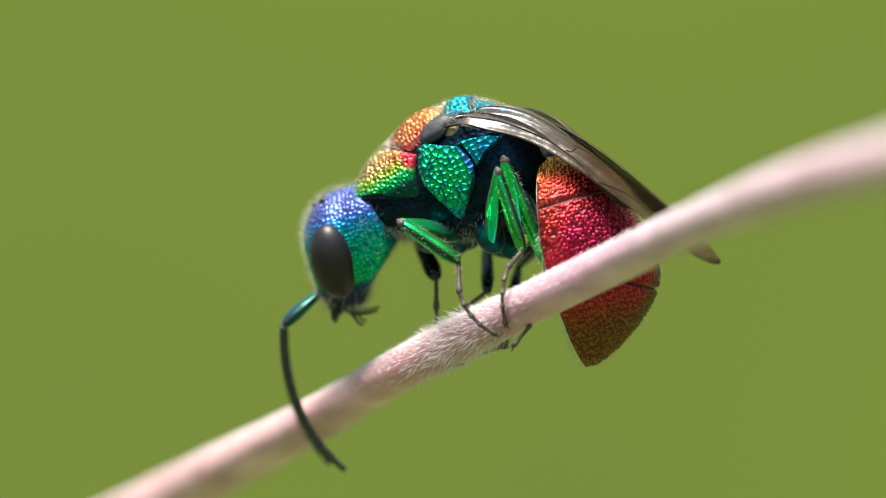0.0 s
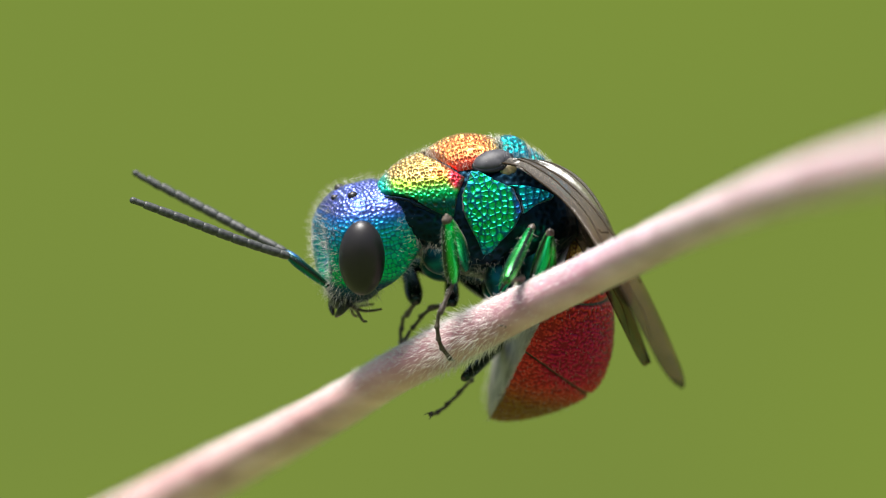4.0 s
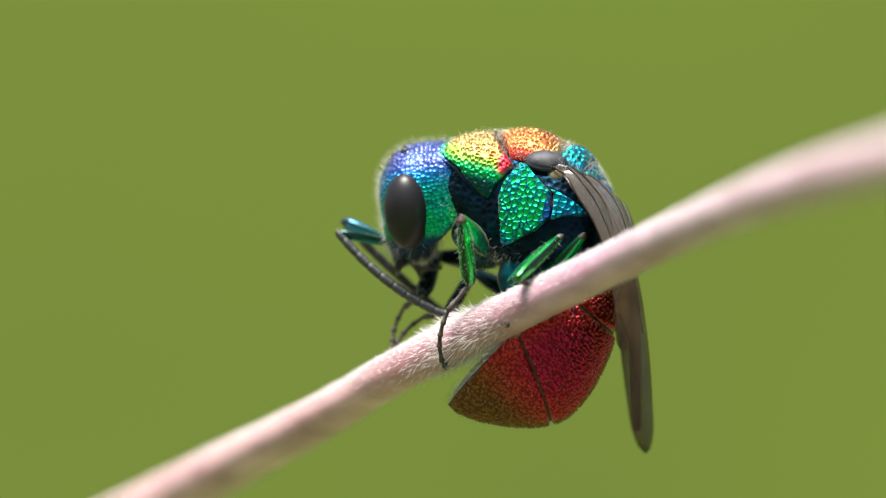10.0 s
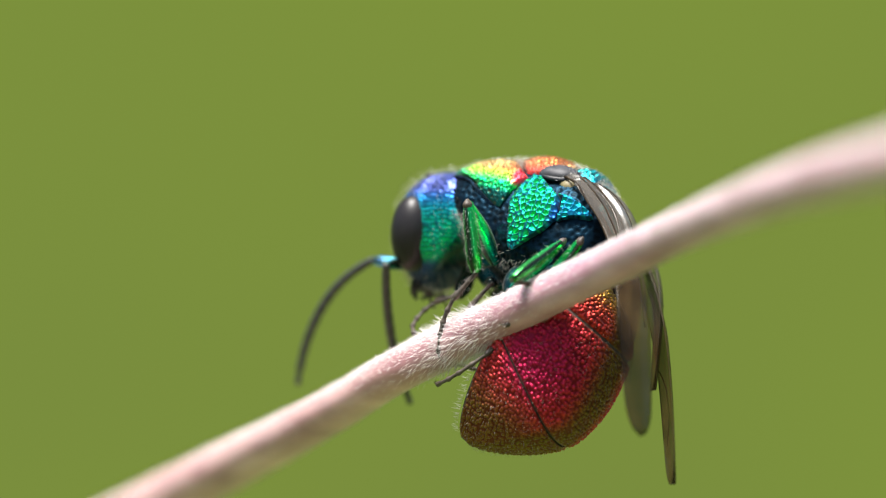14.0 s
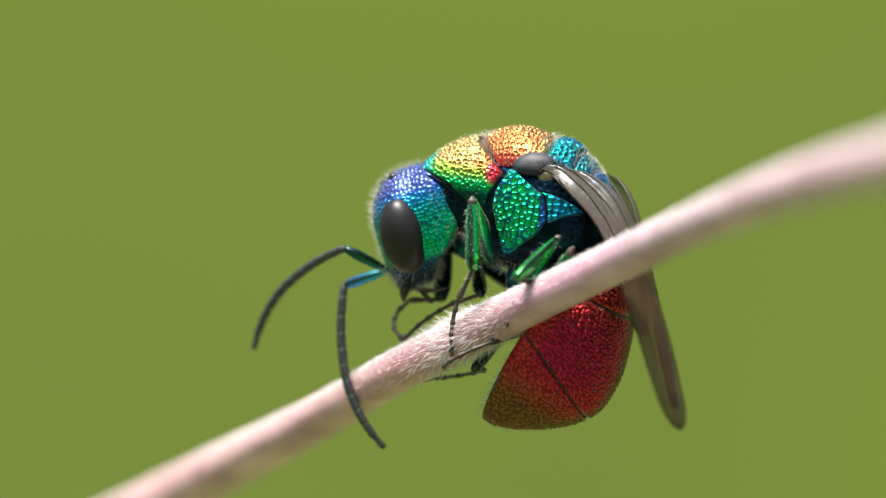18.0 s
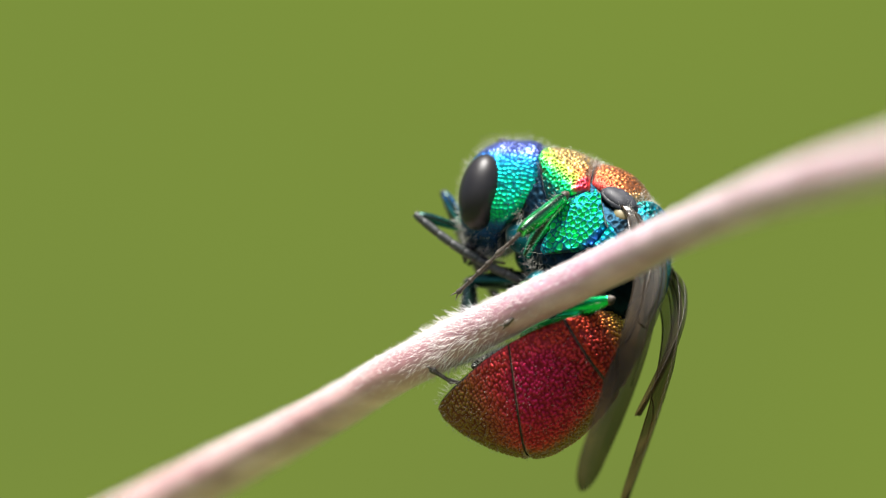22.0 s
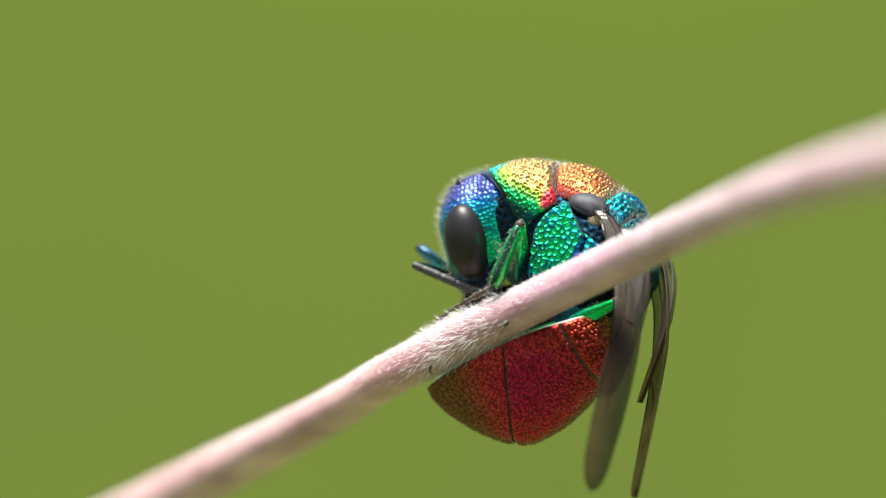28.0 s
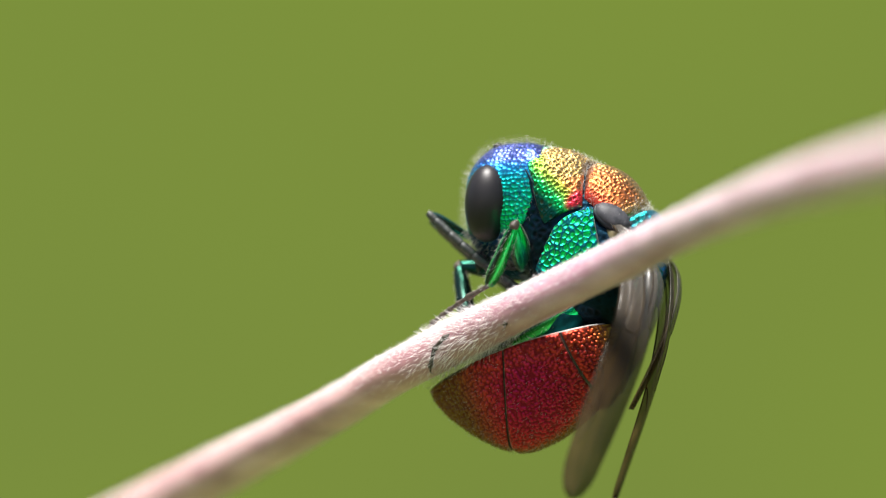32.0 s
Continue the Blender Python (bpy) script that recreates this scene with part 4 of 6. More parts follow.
wings = {("near", 0): build_wing(1, 5.5, False), ("near", 1): build_wing(1, 3.4, True), ("far", 0): build_wing(-1, 5.5, False), ("far", 1): build_wing(-1, 3.4, True)}


# ---- what moves: seconds and poses; the parts' poses are in the wasp's space ----
def at(x, y, z, rx, ry, rz):
    return pose(x * MM, y * MM, z * MM, rx, ry, rz)


BODY = [
    (0, at(0.327, 0.311, 1.461, 7.3, 28.6, 162.0)), (0.5, at(0.396, 0.515, 1.385, 10.4, 24.6, 161.2)), (1, at(0.636, 1.394, 1.199, 20.2, 22.8, 141.8)), (1.5, at(-0.032, 1.316, 1.158, 6.6, 23.4, 141.4)),
    (2, at(1.282, 0.652, 0.751, 21.9, -1.4, 151.9)), (2.5, at(1.586, 0.284, 0.588, 23.0, -10.5, 158.9)), (3, at(1.704, 0.245, 0.524, 19.0, -14.5, 162.8)), (3.5, at(0.73, 0.012, 0.794, 11.8, 5.3, -175.5)),
    (5.5, at(0.882, 0.014, 0.879, 2.7, 6.7, 174.4)), (6, at(0.896, 0.014, 0.876, 1.0, 6.7, 173.1)), (6.5, at(0.919, 0.008, 0.863, 1.0, 6.6, 175.5)), (7, at(0.943, 0.001, 0.85, 1.1, 6.5, 177.8)),
    (7.5, at(1.008, -0.009, 0.939, 0.1, 2.6, 180.0)), (8, at(1.074, -0.019, 1.028, -0.9, -1.3, -177.7)), (9, at(1.254, 0.051, 1.015, 6.6, -7.6, 172.9)), (10, at(1.682, 0.126, 0.861, 12.5, -14.6, 165.8)),
    (11, at(2.033, 0.033, 0.804, 5.1, -21.4, 172.5)), (11.3, at(1.937, 0.035, 0.884, 3.7, -18.4, 171.4)), (11.5, at(0.689, 0.183, 1.51, 7.1, 6.4, 161.4)), (11.7, at(1.089, 0.226, 1.308, 11.7, -0.6, 158.6)),
    (12, at(1.232, 0.231, 1.262, 11.5, -2.6, 157.0)), (12.5, at(2.42, 0.394, 0.27, 32.1, -24.1, 147.2)), (13, at(2.277, 0.382, 0.337, 33.3, -18.1, 148.8)), (13.5, at(1.928, 0.191, 0.583, 16.6, -12.0, 161.5)),
    (14, at(1.986, 0.386, 0.397, 33.1, -11.1, 152.7)), (14.5, at(1.933, 0.38, 0.399, 29.1, -9.8, 152.4)), (15.5, at(2.245, 0.104, 0.499, 12.6, -20.7, 158.7)), (16.5, at(2.558, -0.174, 0.599, -6.9, -28.4, 168.9)),
    (17, at(1.95, 0.209, 0.774, 18.1, -9.9, 149.0)), (17.5, at(1.82, 0.107, 0.839, 11.9, -9.5, 155.4)), (18, at(1.608, -0.1, 0.923, 2.3, -7.1, 165.4)), (18.5, at(1.55, -0.129, 0.938, -1.7, -8.4, 173.8)),
    (19, at(1.495, -0.166, 0.963, -8.8, -9.9, -175.3)), (20, at(2, -0.105, 0.664, 10.7, -21.0, 161.9)), (21, at(2.317, -0.076, 0.463, 19.0, -24.9, 155.5)), (22, at(2.796, -0.058, 0.161, 34.5, -36.3, 144.0)),
    (23, at(2.778, -0.063, 0.056, 32.8, -33.2, 141.9)), (24, at(2.73, -0.108, 0.148, 18.9, -35.5, 154.2)), (25, at(2.684, -0.089, 0.051, 18.6, -31.5, 149.7)), (28, at(2.451, -0.126, 0.176, 12.7, -26.7, 155.7)),
    (29, at(2.415, -0.109, 0.217, 9.9, -27.3, 157.9)), (30, at(2.325, -0.092, 0.275, 7.8, -26.6, 162.3)), (31, at(2.394, -0.087, 0.203, 11.3, -27.3, 156.2)), (32, at(2.711, -0.101, 0.132, 10.6, -42.9, 158.3)),
]
HEAD = [
    (0, at(2.537, 0.033, -0.295, -21.5, -12.5, 13.4)), (0.5, at(2.507, 0.016, -0.213, -19.1, -13.5, 9.6)), (1, at(2.497, -0.237, 0.053, -11.3, -24.8, -9.6)), (1.5, at(2.485, -0.204, -0.03, -9.2, -20.8, -13.1)),
    (2, at(2.366, 0.02, -0.486, -9.4, 11.5, -4.7)), (2.5, at(2.067, -0.211, -0.625, -20.4, 24.2, -9.2)), (3, at(2.114, -0.141, -0.642, -18.9, 18.0, 7.0)), (3.5, at(2.31, -0.036, -0.531, -21.5, 5.5, 16.3)),
    (5.5, at(2.306, -0.078, -0.538, -14.6, 3.4, 2.9)), (6, at(2.166, -0.013, -0.651, -11.5, 14.8, 7.0)), (6.5, at(2.1, -0.003, -0.688, -8.9, 17.9, 7.4)), (7, at(2.038, 0.013, -0.724, -6.1, 20.8, 7.9)),
    (7.5, at(1.957, 0.061, -0.679, -2.0, 21.1, 8.9)), (8, at(1.899, 0.104, -0.624, 2.0, 21.1, 9.8)), (9, at(2.099, 0.066, -0.621, -7.0, 17.8, 15.9)), (10, at(2.041, -0.091, -0.581, -16.4, 22.1, 6.4)),
    (11, at(1.927, 0.086, -0.686, -4.6, 26.8, 17.7)), (11.3, at(1.974, 0.076, -0.671, -6.4, 23.2, 17.4)), (11.5, at(2.447, 0.043, -0.411, -21.5, -4.5, 17.4)), (11.7, at(2.347, -0.075, -0.519, -18.8, 1.9, 6.1)),
    (12, at(2.344, -0.093, -0.557, -18.0, 2.9, 2.6)), (12.5, at(2.005, -0.325, -0.609, -28.8, 22.5, -13.4)), (13, at(2.203, -0.292, -0.422, -37.3, 12.9, -5.6)), (13.5, at(2.036, -0.149, -0.539, -22.8, 22.0, 2.1)),
    (14, at(2.158, -0.406, -0.37, -32.2, 4.7, -11.9)), (14.5, at(2.112, -0.427, -0.453, -32.2, 9.8, -14.5)), (15.5, at(1.964, -0.055, -0.74, -13.4, 23.6, 0.8)), (16.5, at(1.979, 0.333, -0.753, 12.0, 24.3, 20.4)),
    (17, at(2.339, -0.136, -0.722, -20.8, 10.2, -1.7)), (17.5, at(2.186, -0.113, -0.764, -14.8, 15.7, 1.1)), (18, at(2.041, 0.01, -0.792, -6.3, 21.9, 9.1)), (18.5, at(1.936, 0.048, -0.761, -2.2, 21.3, 10.3)),
    (19, at(1.896, 0.169, -0.705, 5.4, 19.6, 14.5)), (20, at(1.909, -0.003, -0.677, -7.7, 31.6, 11.1)), (21, at(1.84, 0.046, -0.757, -4.4, 37.8, 13.2)), (22, at(1.89, -0.086, -0.589, -17.4, 32.8, -5.2)),
    (23, at(1.814, -0.161, -0.646, -28.2, 42.2, -7.7)), (24, at(1.77, -0.061, -0.689, -13.6, 42.3, 9.5)), (25, at(1.679, 0.056, -0.842, -0.8, 47.9, 19.4)), (28, at(1.689, -0.086, -0.749, -9.6, 42.0, 10.1)),
    (29, at(1.649, -0.047, -0.817, -4.7, 45.1, 12.6)), (30, at(1.65, -0.069, -0.775, -6.2, 43.3, 11.3)), (31, at(1.677, -0.057, -0.816, -7.8, 46.6, 11.9)), (32, at(1.619, -0.072, -0.592, -6.8, 43.0, -4.0)),
]
GASTER_POSE = [
    (0, at(-1.361, -0.120, -0.589, -139.2, -70.5, 149.4)), (0.5, at(-1.418, -0.084, -0.566, -133.4, -69.7, 142.3)), (1, at(-1.476, -0.067, -0.570, -87.1, -67.7, 97.2)), (1.5, at(-1.494, -0.136, -0.564, -53.3, -70.2, 69.6)),
    (2, at(-1.436, -0.172, -0.580, -59.4, -73.3, 79.2)), (2.5, at(-1.406, -0.136, -0.630, -124.0, -67.6, 145.0)), (3, at(-1.424, -0.072, -0.649, -147.2, -65.2, 159.2)), (3.5, at(-1.377, -0.126, -0.649, -121.9, -51.9, 127.5)),
    (5.5, at(-1.367, -0.136, -0.748, -150.3, -49.5, 171.8)), (6, at(-1.370, -0.142, -0.769, -152.3, -47.9, 174.5)), (6.5, at(-1.388, -0.104, -0.791, -153.5, -46.5, 174.3)), (7, at(-1.407, -0.066, -0.813, -154.4, -45.0, 174.0)),
    (7.5, at(-1.456, -0.031, -0.840, -155.6, -48.2, 171.4)), (8, at(-1.517, 0.010, -0.865, -156.2, -51.3, 168.1)), (9, at(-1.469, -0.115, -0.696, -153.0, -56.9, 168.0)), (10, at(-1.374, -0.156, -0.678, -158.9, -59.4, 176.1)),
    (11, at(-1.300, -0.132, -0.639, -157.7, -59.6, 170.1)), (11.3, at(-1.289, -0.127, -0.709, -160.7, -60.0, 172.7)), (11.5, at(-1.358, -0.189, -0.697, -133.5, -71.8, 143.5)), (11.7, at(-1.321, -0.200, -0.718, -139.5, -66.2, 155.2)),
    (12, at(-1.398, -0.232, -0.660, -144.8, -64.8, 162.7)), (12.5, at(-1.353, -0.130, -0.639, -164.3, -65.5, 159.9)), (13, at(-1.407, -0.254, -0.690, -159.0, -65.8, 152.8)), (13.5, at(-1.362, -0.190, -0.600, -143.4, -62.2, 160.5)),
    (14, at(-1.352, -0.229, -0.768, -159.5, -60.3, 157.2)), (14.5, at(-1.351, -0.220, -0.745, -162.7, -57.8, 159.6)), (15.5, at(-1.291, -0.172, -0.635, -167.6, -63.8, 168.2)), (16.5, at(-1.281, -0.139, -0.652, 179.6, -66.5, -175.4)),
    (17, at(-1.268, -0.142, -0.579, -151.1, -65.8, 165.6)), (17.5, at(-1.315, -0.111, -0.620, -161.6, -64.9, 172.6)), (18, at(-1.369, -0.069, -0.696, -174.3, -61.8, -179.0)), (18.5, at(-1.412, -0.008, -0.684, -171.3, -61.1, 176.4)),
    (19, at(-1.481, 0.075, -0.668, -168.1, -60.9, 172.7)), (20, at(-1.260, -0.140, -0.658, -159.6, -62.5, 173.9)), (21, at(-1.215, -0.124, -0.656, -159.0, -60.7, 173.3)), (22, at(-1.304, -0.189, -0.633, -143.4, -66.6, 158.0)),
    (23, at(-1.270, -0.253, -0.625, -148.6, -60.1, 169.8)), (24, at(-1.226, -0.199, -0.667, -162.2, -59.4, 174.3)), (25, at(-1.159, -0.213, -0.663, -168.4, -56.8, -175.8)), (28, at(-1.177, -0.189, -0.716, -166.3, -51.0, -178.0)),
    (29, at(-1.249, -0.084, -0.721, -169.8, -52.3, -177.0)), (30, at(-1.308, -0.012, -0.729, -168.7, -51.7, 179.4)), (31, at(-1.254, -0.093, -0.692, -168.6, -53.2, -176.4)), (32, at(-1.348, -0.071, -0.643, -166.1, -62.8, 172.7)),
]
NEAR_FORE_WING = [
    (0, at(-0.34, 0.98, 0.47, -122.2, -55.2, 8.2)), (0.5, at(-0.34, 0.98, 0.47, -135.6, -50.5, 21.0)), (1, at(-0.34, 0.98, 0.47, -150.2, -37.2, 36.5)), (1.5, at(-0.34, 0.98, 0.47, -140.4, -35.5, 20.3)),
    (2, at(-0.34, 0.98, 0.47, -133.5, -41.8, 16.3)), (2.5, at(-0.34, 0.98, 0.47, -124.4, -51.9, 6.0)), (3, at(-0.34, 0.98, 0.47, -115.8, -54.8, -7.0)), (3.5, at(-0.34, 0.98, 0.47, -88.1, -55.6, -45.1)),
    (5.5, at(-0.34, 0.98, 0.47, -91.7, -54.5, -35.7)), (6, at(-0.34, 0.98, 0.47, -88.5, -53.8, -39.1)), (6.5, at(-0.34, 0.98, 0.47, -87.5, -52.7, -43.4)), (7, at(-0.34, 0.98, 0.47, -86.5, -51.4, -47.6)),
    (7.5, at(-0.34, 0.98, 0.47, -84.6, -51.8, -49.5)), (8, at(-0.34, 0.98, 0.47, -83.1, -52.7, -50.2)), (9, at(-0.34, 0.98, 0.47, -104.0, -53.9, -31.6)), (10, at(-0.34, 0.98, 0.47, -110.1, -56.1, -12.6)),
    (11, at(-0.34, 0.98, 0.47, -100.2, -50.6, -39.8)), (11.3, at(-0.34, 0.98, 0.47, -97.3, -50.2, -40.7)), (11.5, at(-0.34, 0.98, 0.47, -135.3, -12.2, -30.6)), (11.7, at(-0.34, 0.98, 0.47, -125.4, -51.9, 15.4)),
    (12, at(-0.34, 0.98, 0.47, -118.9, -50.4, 7.3)), (12.5, at(-0.34, 0.98, 0.47, -117.3, -53.7, 4.6)), (13, at(-0.34, 0.98, 0.47, -121.6, -52.4, 3.0)), (13.5, at(-0.34, 0.98, 0.47, -113.5, -52.6, -17.8)),
    (14, at(-0.34, 0.98, 0.47, -124.1, -55.2, 2.6)), (14.5, at(-0.34, 0.98, 0.47, -121.3, -56.1, 1.6)), (15.5, at(-0.34, 0.98, 0.47, -108.8, -48.6, -25.4)), (16.5, at(-0.34, 0.98, 0.47, -111.7, -37.3, -46.8)),
    (17, at(-0.34, 0.98, 0.47, -113.3, -50.2, -4.3)), (17.5, at(-0.34, 0.98, 0.47, -107.4, -50.5, -13.4)), (18, at(-0.34, 0.98, 0.47, -99.7, -50.2, -25.7)), (18.5, at(-0.34, 0.98, 0.47, -100.3, -45.7, -40.9)),
    (19, at(-0.34, 0.98, 0.47, -110.7, -38.0, -58.9)), (20, at(-0.34, 0.98, 0.47, -99.8, -50.6, -29.0)), (21, at(-0.34, 0.98, 0.47, -92.5, -52.8, -20.3)), (22, at(-0.34, 0.98, 0.47, -109.4, -51.4, -4.8)),
    (23, at(-0.34, 0.98, 0.47, -105.3, -52.1, -3.9)), (24, at(-0.34, 0.98, 0.47, -90.4, -50.3, -28.0)), (25, at(-0.34, 0.98, 0.47, -84.4, -49.5, -25.9)), (28, at(-0.34, 0.98, 0.47, -85.5, -50.8, -33.4)),
    (29, at(-0.34, 0.98, 0.47, -83.7, -49.7, -36.4)), (30, at(-0.34, 0.98, 0.47, -82.9, -50.2, -40.1)), (31, at(-0.34, 0.98, 0.47, -86.7, -49.6, -32.1)), (32, at(-0.34, 0.98, 0.47, -108.3, -43.5, -38.3)),
]
NEAR_HIND_WING = [
    (0, at(-0.58, 0.93, 0.41, -122.5, -55.6, 9.2)), (0.5, at(-0.58, 0.93, 0.41, -135.9, -50.9, 21.9)), (1, at(-0.58, 0.93, 0.41, -150.6, -37.5, 37.1)), (1.5, at(-0.58, 0.93, 0.41, -140.6, -36.0, 21.1)),
    (2, at(-0.58, 0.93, 0.41, -133.7, -42.3, 17.1)), (2.5, at(-0.58, 0.93, 0.41, -124.8, -52.4, 6.9)), (3, at(-0.58, 0.93, 0.41, -116.0, -55.4, -6.0)), (3.5, at(-0.58, 0.93, 0.41, -87.3, -56.4, -44.4)),
    (5.5, at(-0.58, 0.93, 0.41, -91.2, -55.3, -35.0)), (6, at(-0.58, 0.93, 0.41, -87.8, -54.6, -38.6)), (6.5, at(-0.58, 0.93, 0.41, -86.6, -53.5, -43.0)), (7, at(-0.58, 0.93, 0.41, -85.6, -52.4, -47.2)),
    (7.5, at(-0.58, 0.93, 0.41, -83.5, -52.7, -49.2)), (8, at(-0.58, 0.93, 0.41, -82.3, -53.6, -49.8)), (9, at(-0.58, 0.93, 0.41, -103.6, -54.7, -30.7)), (10, at(-0.58, 0.93, 0.41, -110.1, -56.7, -11.7)),
    (11, at(-0.58, 0.93, 0.41, -99.2, -51.4, -39.2)), (11.3, at(-0.58, 0.93, 0.41, -96.2, -51.0, -40.2)), (11.5, at(-0.58, 0.93, 0.41, -134.7, -13.1, -30.1)), (11.7, at(-0.58, 0.93, 0.41, -125.7, -52.5, 16.2)),
    (12, at(-0.58, 0.93, 0.41, -119.2, -50.9, 8.0)), (12.5, at(-0.58, 0.93, 0.41, -117.6, -54.3, 5.5)), (13, at(-0.58, 0.93, 0.41, -121.7, -52.9, 4.1)), (13.5, at(-0.58, 0.93, 0.41, -113.3, -53.4, -16.8)),
    (14, at(-0.58, 0.93, 0.41, -124.5, -55.7, 3.7)), (14.5, at(-0.58, 0.93, 0.41, -121.7, -56.6, 2.6)), (15.5, at(-0.58, 0.93, 0.41, -108.4, -49.3, -24.6)), (16.5, at(-0.58, 0.93, 0.41, -110.2, -38.3, -46.5)),
    (17, at(-0.58, 0.93, 0.41, -113.4, -50.8, -3.5)), (17.5, at(-0.58, 0.93, 0.41, -107.2, -51.1, -12.6)), (18, at(-0.58, 0.93, 0.41, -99.4, -50.9, -25.2)), (18.5, at(-0.58, 0.93, 0.41, -99.4, -46.5, -40.4)),
    (19, at(-0.58, 0.93, 0.41, -108.9, -39.0, -58.4)), (20, at(-0.58, 0.93, 0.41, -99.2, -51.4, -28.3)), (21, at(-0.58, 0.93, 0.41, -92.2, -53.5, -19.5)), (22, at(-0.58, 0.93, 0.41, -109.5, -52.0, -3.8)),
    (23, at(-0.58, 0.93, 0.41, -105.3, -52.6, -2.9)), (24, at(-0.58, 0.93, 0.41, -89.7, -51.2, -27.2)), (25, at(-0.58, 0.93, 0.41, -83.8, -50.4, -25.3)), (28, at(-0.58, 0.93, 0.41, -84.6, -51.7, -32.8)),
    (29, at(-0.58, 0.93, 0.41, -82.9, -50.6, -35.8)), (30, at(-0.58, 0.93, 0.41, -82.1, -51.0, -39.5)), (31, at(-0.58, 0.93, 0.41, -86.0, -50.5, -31.5)), (32, at(-0.58, 0.93, 0.41, -107.5, -44.4, -37.6)),
]
FAR_FORE_WING = [
    (0, at(-0.34, -0.98, 0.47, 142.8, -49.4, -28.5)), (0.5, at(-0.34, -0.98, 0.47, 133.4, -50.9, -19.3)), (1, at(-0.34, -0.98, 0.47, 123.4, -43.2, 0.4)), (1.5, at(-0.34, -0.98, 0.47, 130.7, -34.7, -3.2)),
    (2, at(-0.34, -0.98, 0.47, 126.7, -43.1, 6.7)), (2.5, at(-0.34, -0.98, 0.47, 125.4, -53.1, -1.9)), (3, at(-0.34, -0.98, 0.47, 128.9, -54.4, -11.1)), (3.5, at(-0.34, -0.98, 0.47, 160.7, -47.9, -59.5)),
    (5.5, at(-0.34, -0.98, 0.47, 154.7, -50.4, -47.0)), (6, at(-0.34, -0.98, 0.47, 156.9, -49.1, -49.2)), (6.5, at(-0.34, -0.98, 0.47, 158.3, -47.6, -52.6)), (7, at(-0.34, -0.98, 0.47, 159.7, -46.3, -55.8)),
    (7.5, at(-0.34, -0.98, 0.47, 160.3, -46.7, -57.0)), (8, at(-0.34, -0.98, 0.47, 160.2, -47.9, -57.3)), (9, at(-0.34, -0.98, 0.47, 148.9, -50.4, -43.2)), (10, at(-0.34, -0.98, 0.47, 146.6, -51.4, -36.0)),
    (11, at(-0.34, -0.98, 0.47, 149.1, -45.9, -38.7)), (11.3, at(-0.34, -0.98, 0.47, 151.7, -45.7, -40.2)), (11.5, at(-0.34, -0.98, 0.47, 147.9, -7.0, -37.2)), (11.7, at(-0.34, -0.98, 0.47, 140.7, -50.8, -19.8)),
    (12, at(-0.34, -0.98, 0.47, 145.2, -47.8, -22.8)), (12.5, at(-0.34, -0.98, 0.47, 134.5, -46.7, -9.5)), (13, at(-0.34, -0.98, 0.47, 122.1, -52.0, 1.4)), (13.5, at(-0.34, -0.98, 0.47, 129.5, -50.5, -14.3)),
    (14, at(-0.34, -0.98, 0.47, 113.5, -53.8, 5.9)), (14.5, at(-0.34, -0.98, 0.47, 115.8, -54.6, 3.9)), (15.5, at(-0.34, -0.98, 0.47, 138.7, -48.1, -23.5)), (16.5, at(-0.34, -0.98, 0.47, 155.7, -37.8, -44.6)),
    (17, at(-0.34, -0.98, 0.47, 131.3, -50.6, -5.3)), (17.5, at(-0.34, -0.98, 0.47, 138.6, -49.8, -18.3)), (18, at(-0.34, -0.98, 0.47, 150.4, -46.6, -38.2)), (18.5, at(-0.34, -0.98, 0.47, 151.5, -43.8, -47.1)),
    (19, at(-0.34, -0.98, 0.47, 154.6, -39.6, -59.1)), (20, at(-0.34, -0.98, 0.47, 140.1, -50.8, -22.7)), (21, at(-0.34, -0.98, 0.47, 139.3, -52.8, -18.0)), (22, at(-0.34, -0.98, 0.47, 134.4, -44.9, -14.5)),
    (23, at(-0.34, -0.98, 0.47, 138.1, -45.2, -15.2)), (24, at(-0.34, -0.98, 0.47, 147.4, -45.2, -27.1)), (25, at(-0.34, -0.98, 0.47, 152.2, -45.8, -27.5)), (28, at(-0.34, -0.98, 0.47, 148.8, -49.2, -29.7)),
    (29, at(-0.34, -0.98, 0.47, 148.5, -46.6, -33.2)), (30, at(-0.34, -0.98, 0.47, 148.3, -47.6, -36.2)), (31, at(-0.34, -0.98, 0.47, 148.1, -47.0, -31.3)), (32, at(-0.34, -0.98, 0.47, 142.5, -39.5, -34.8)),
]
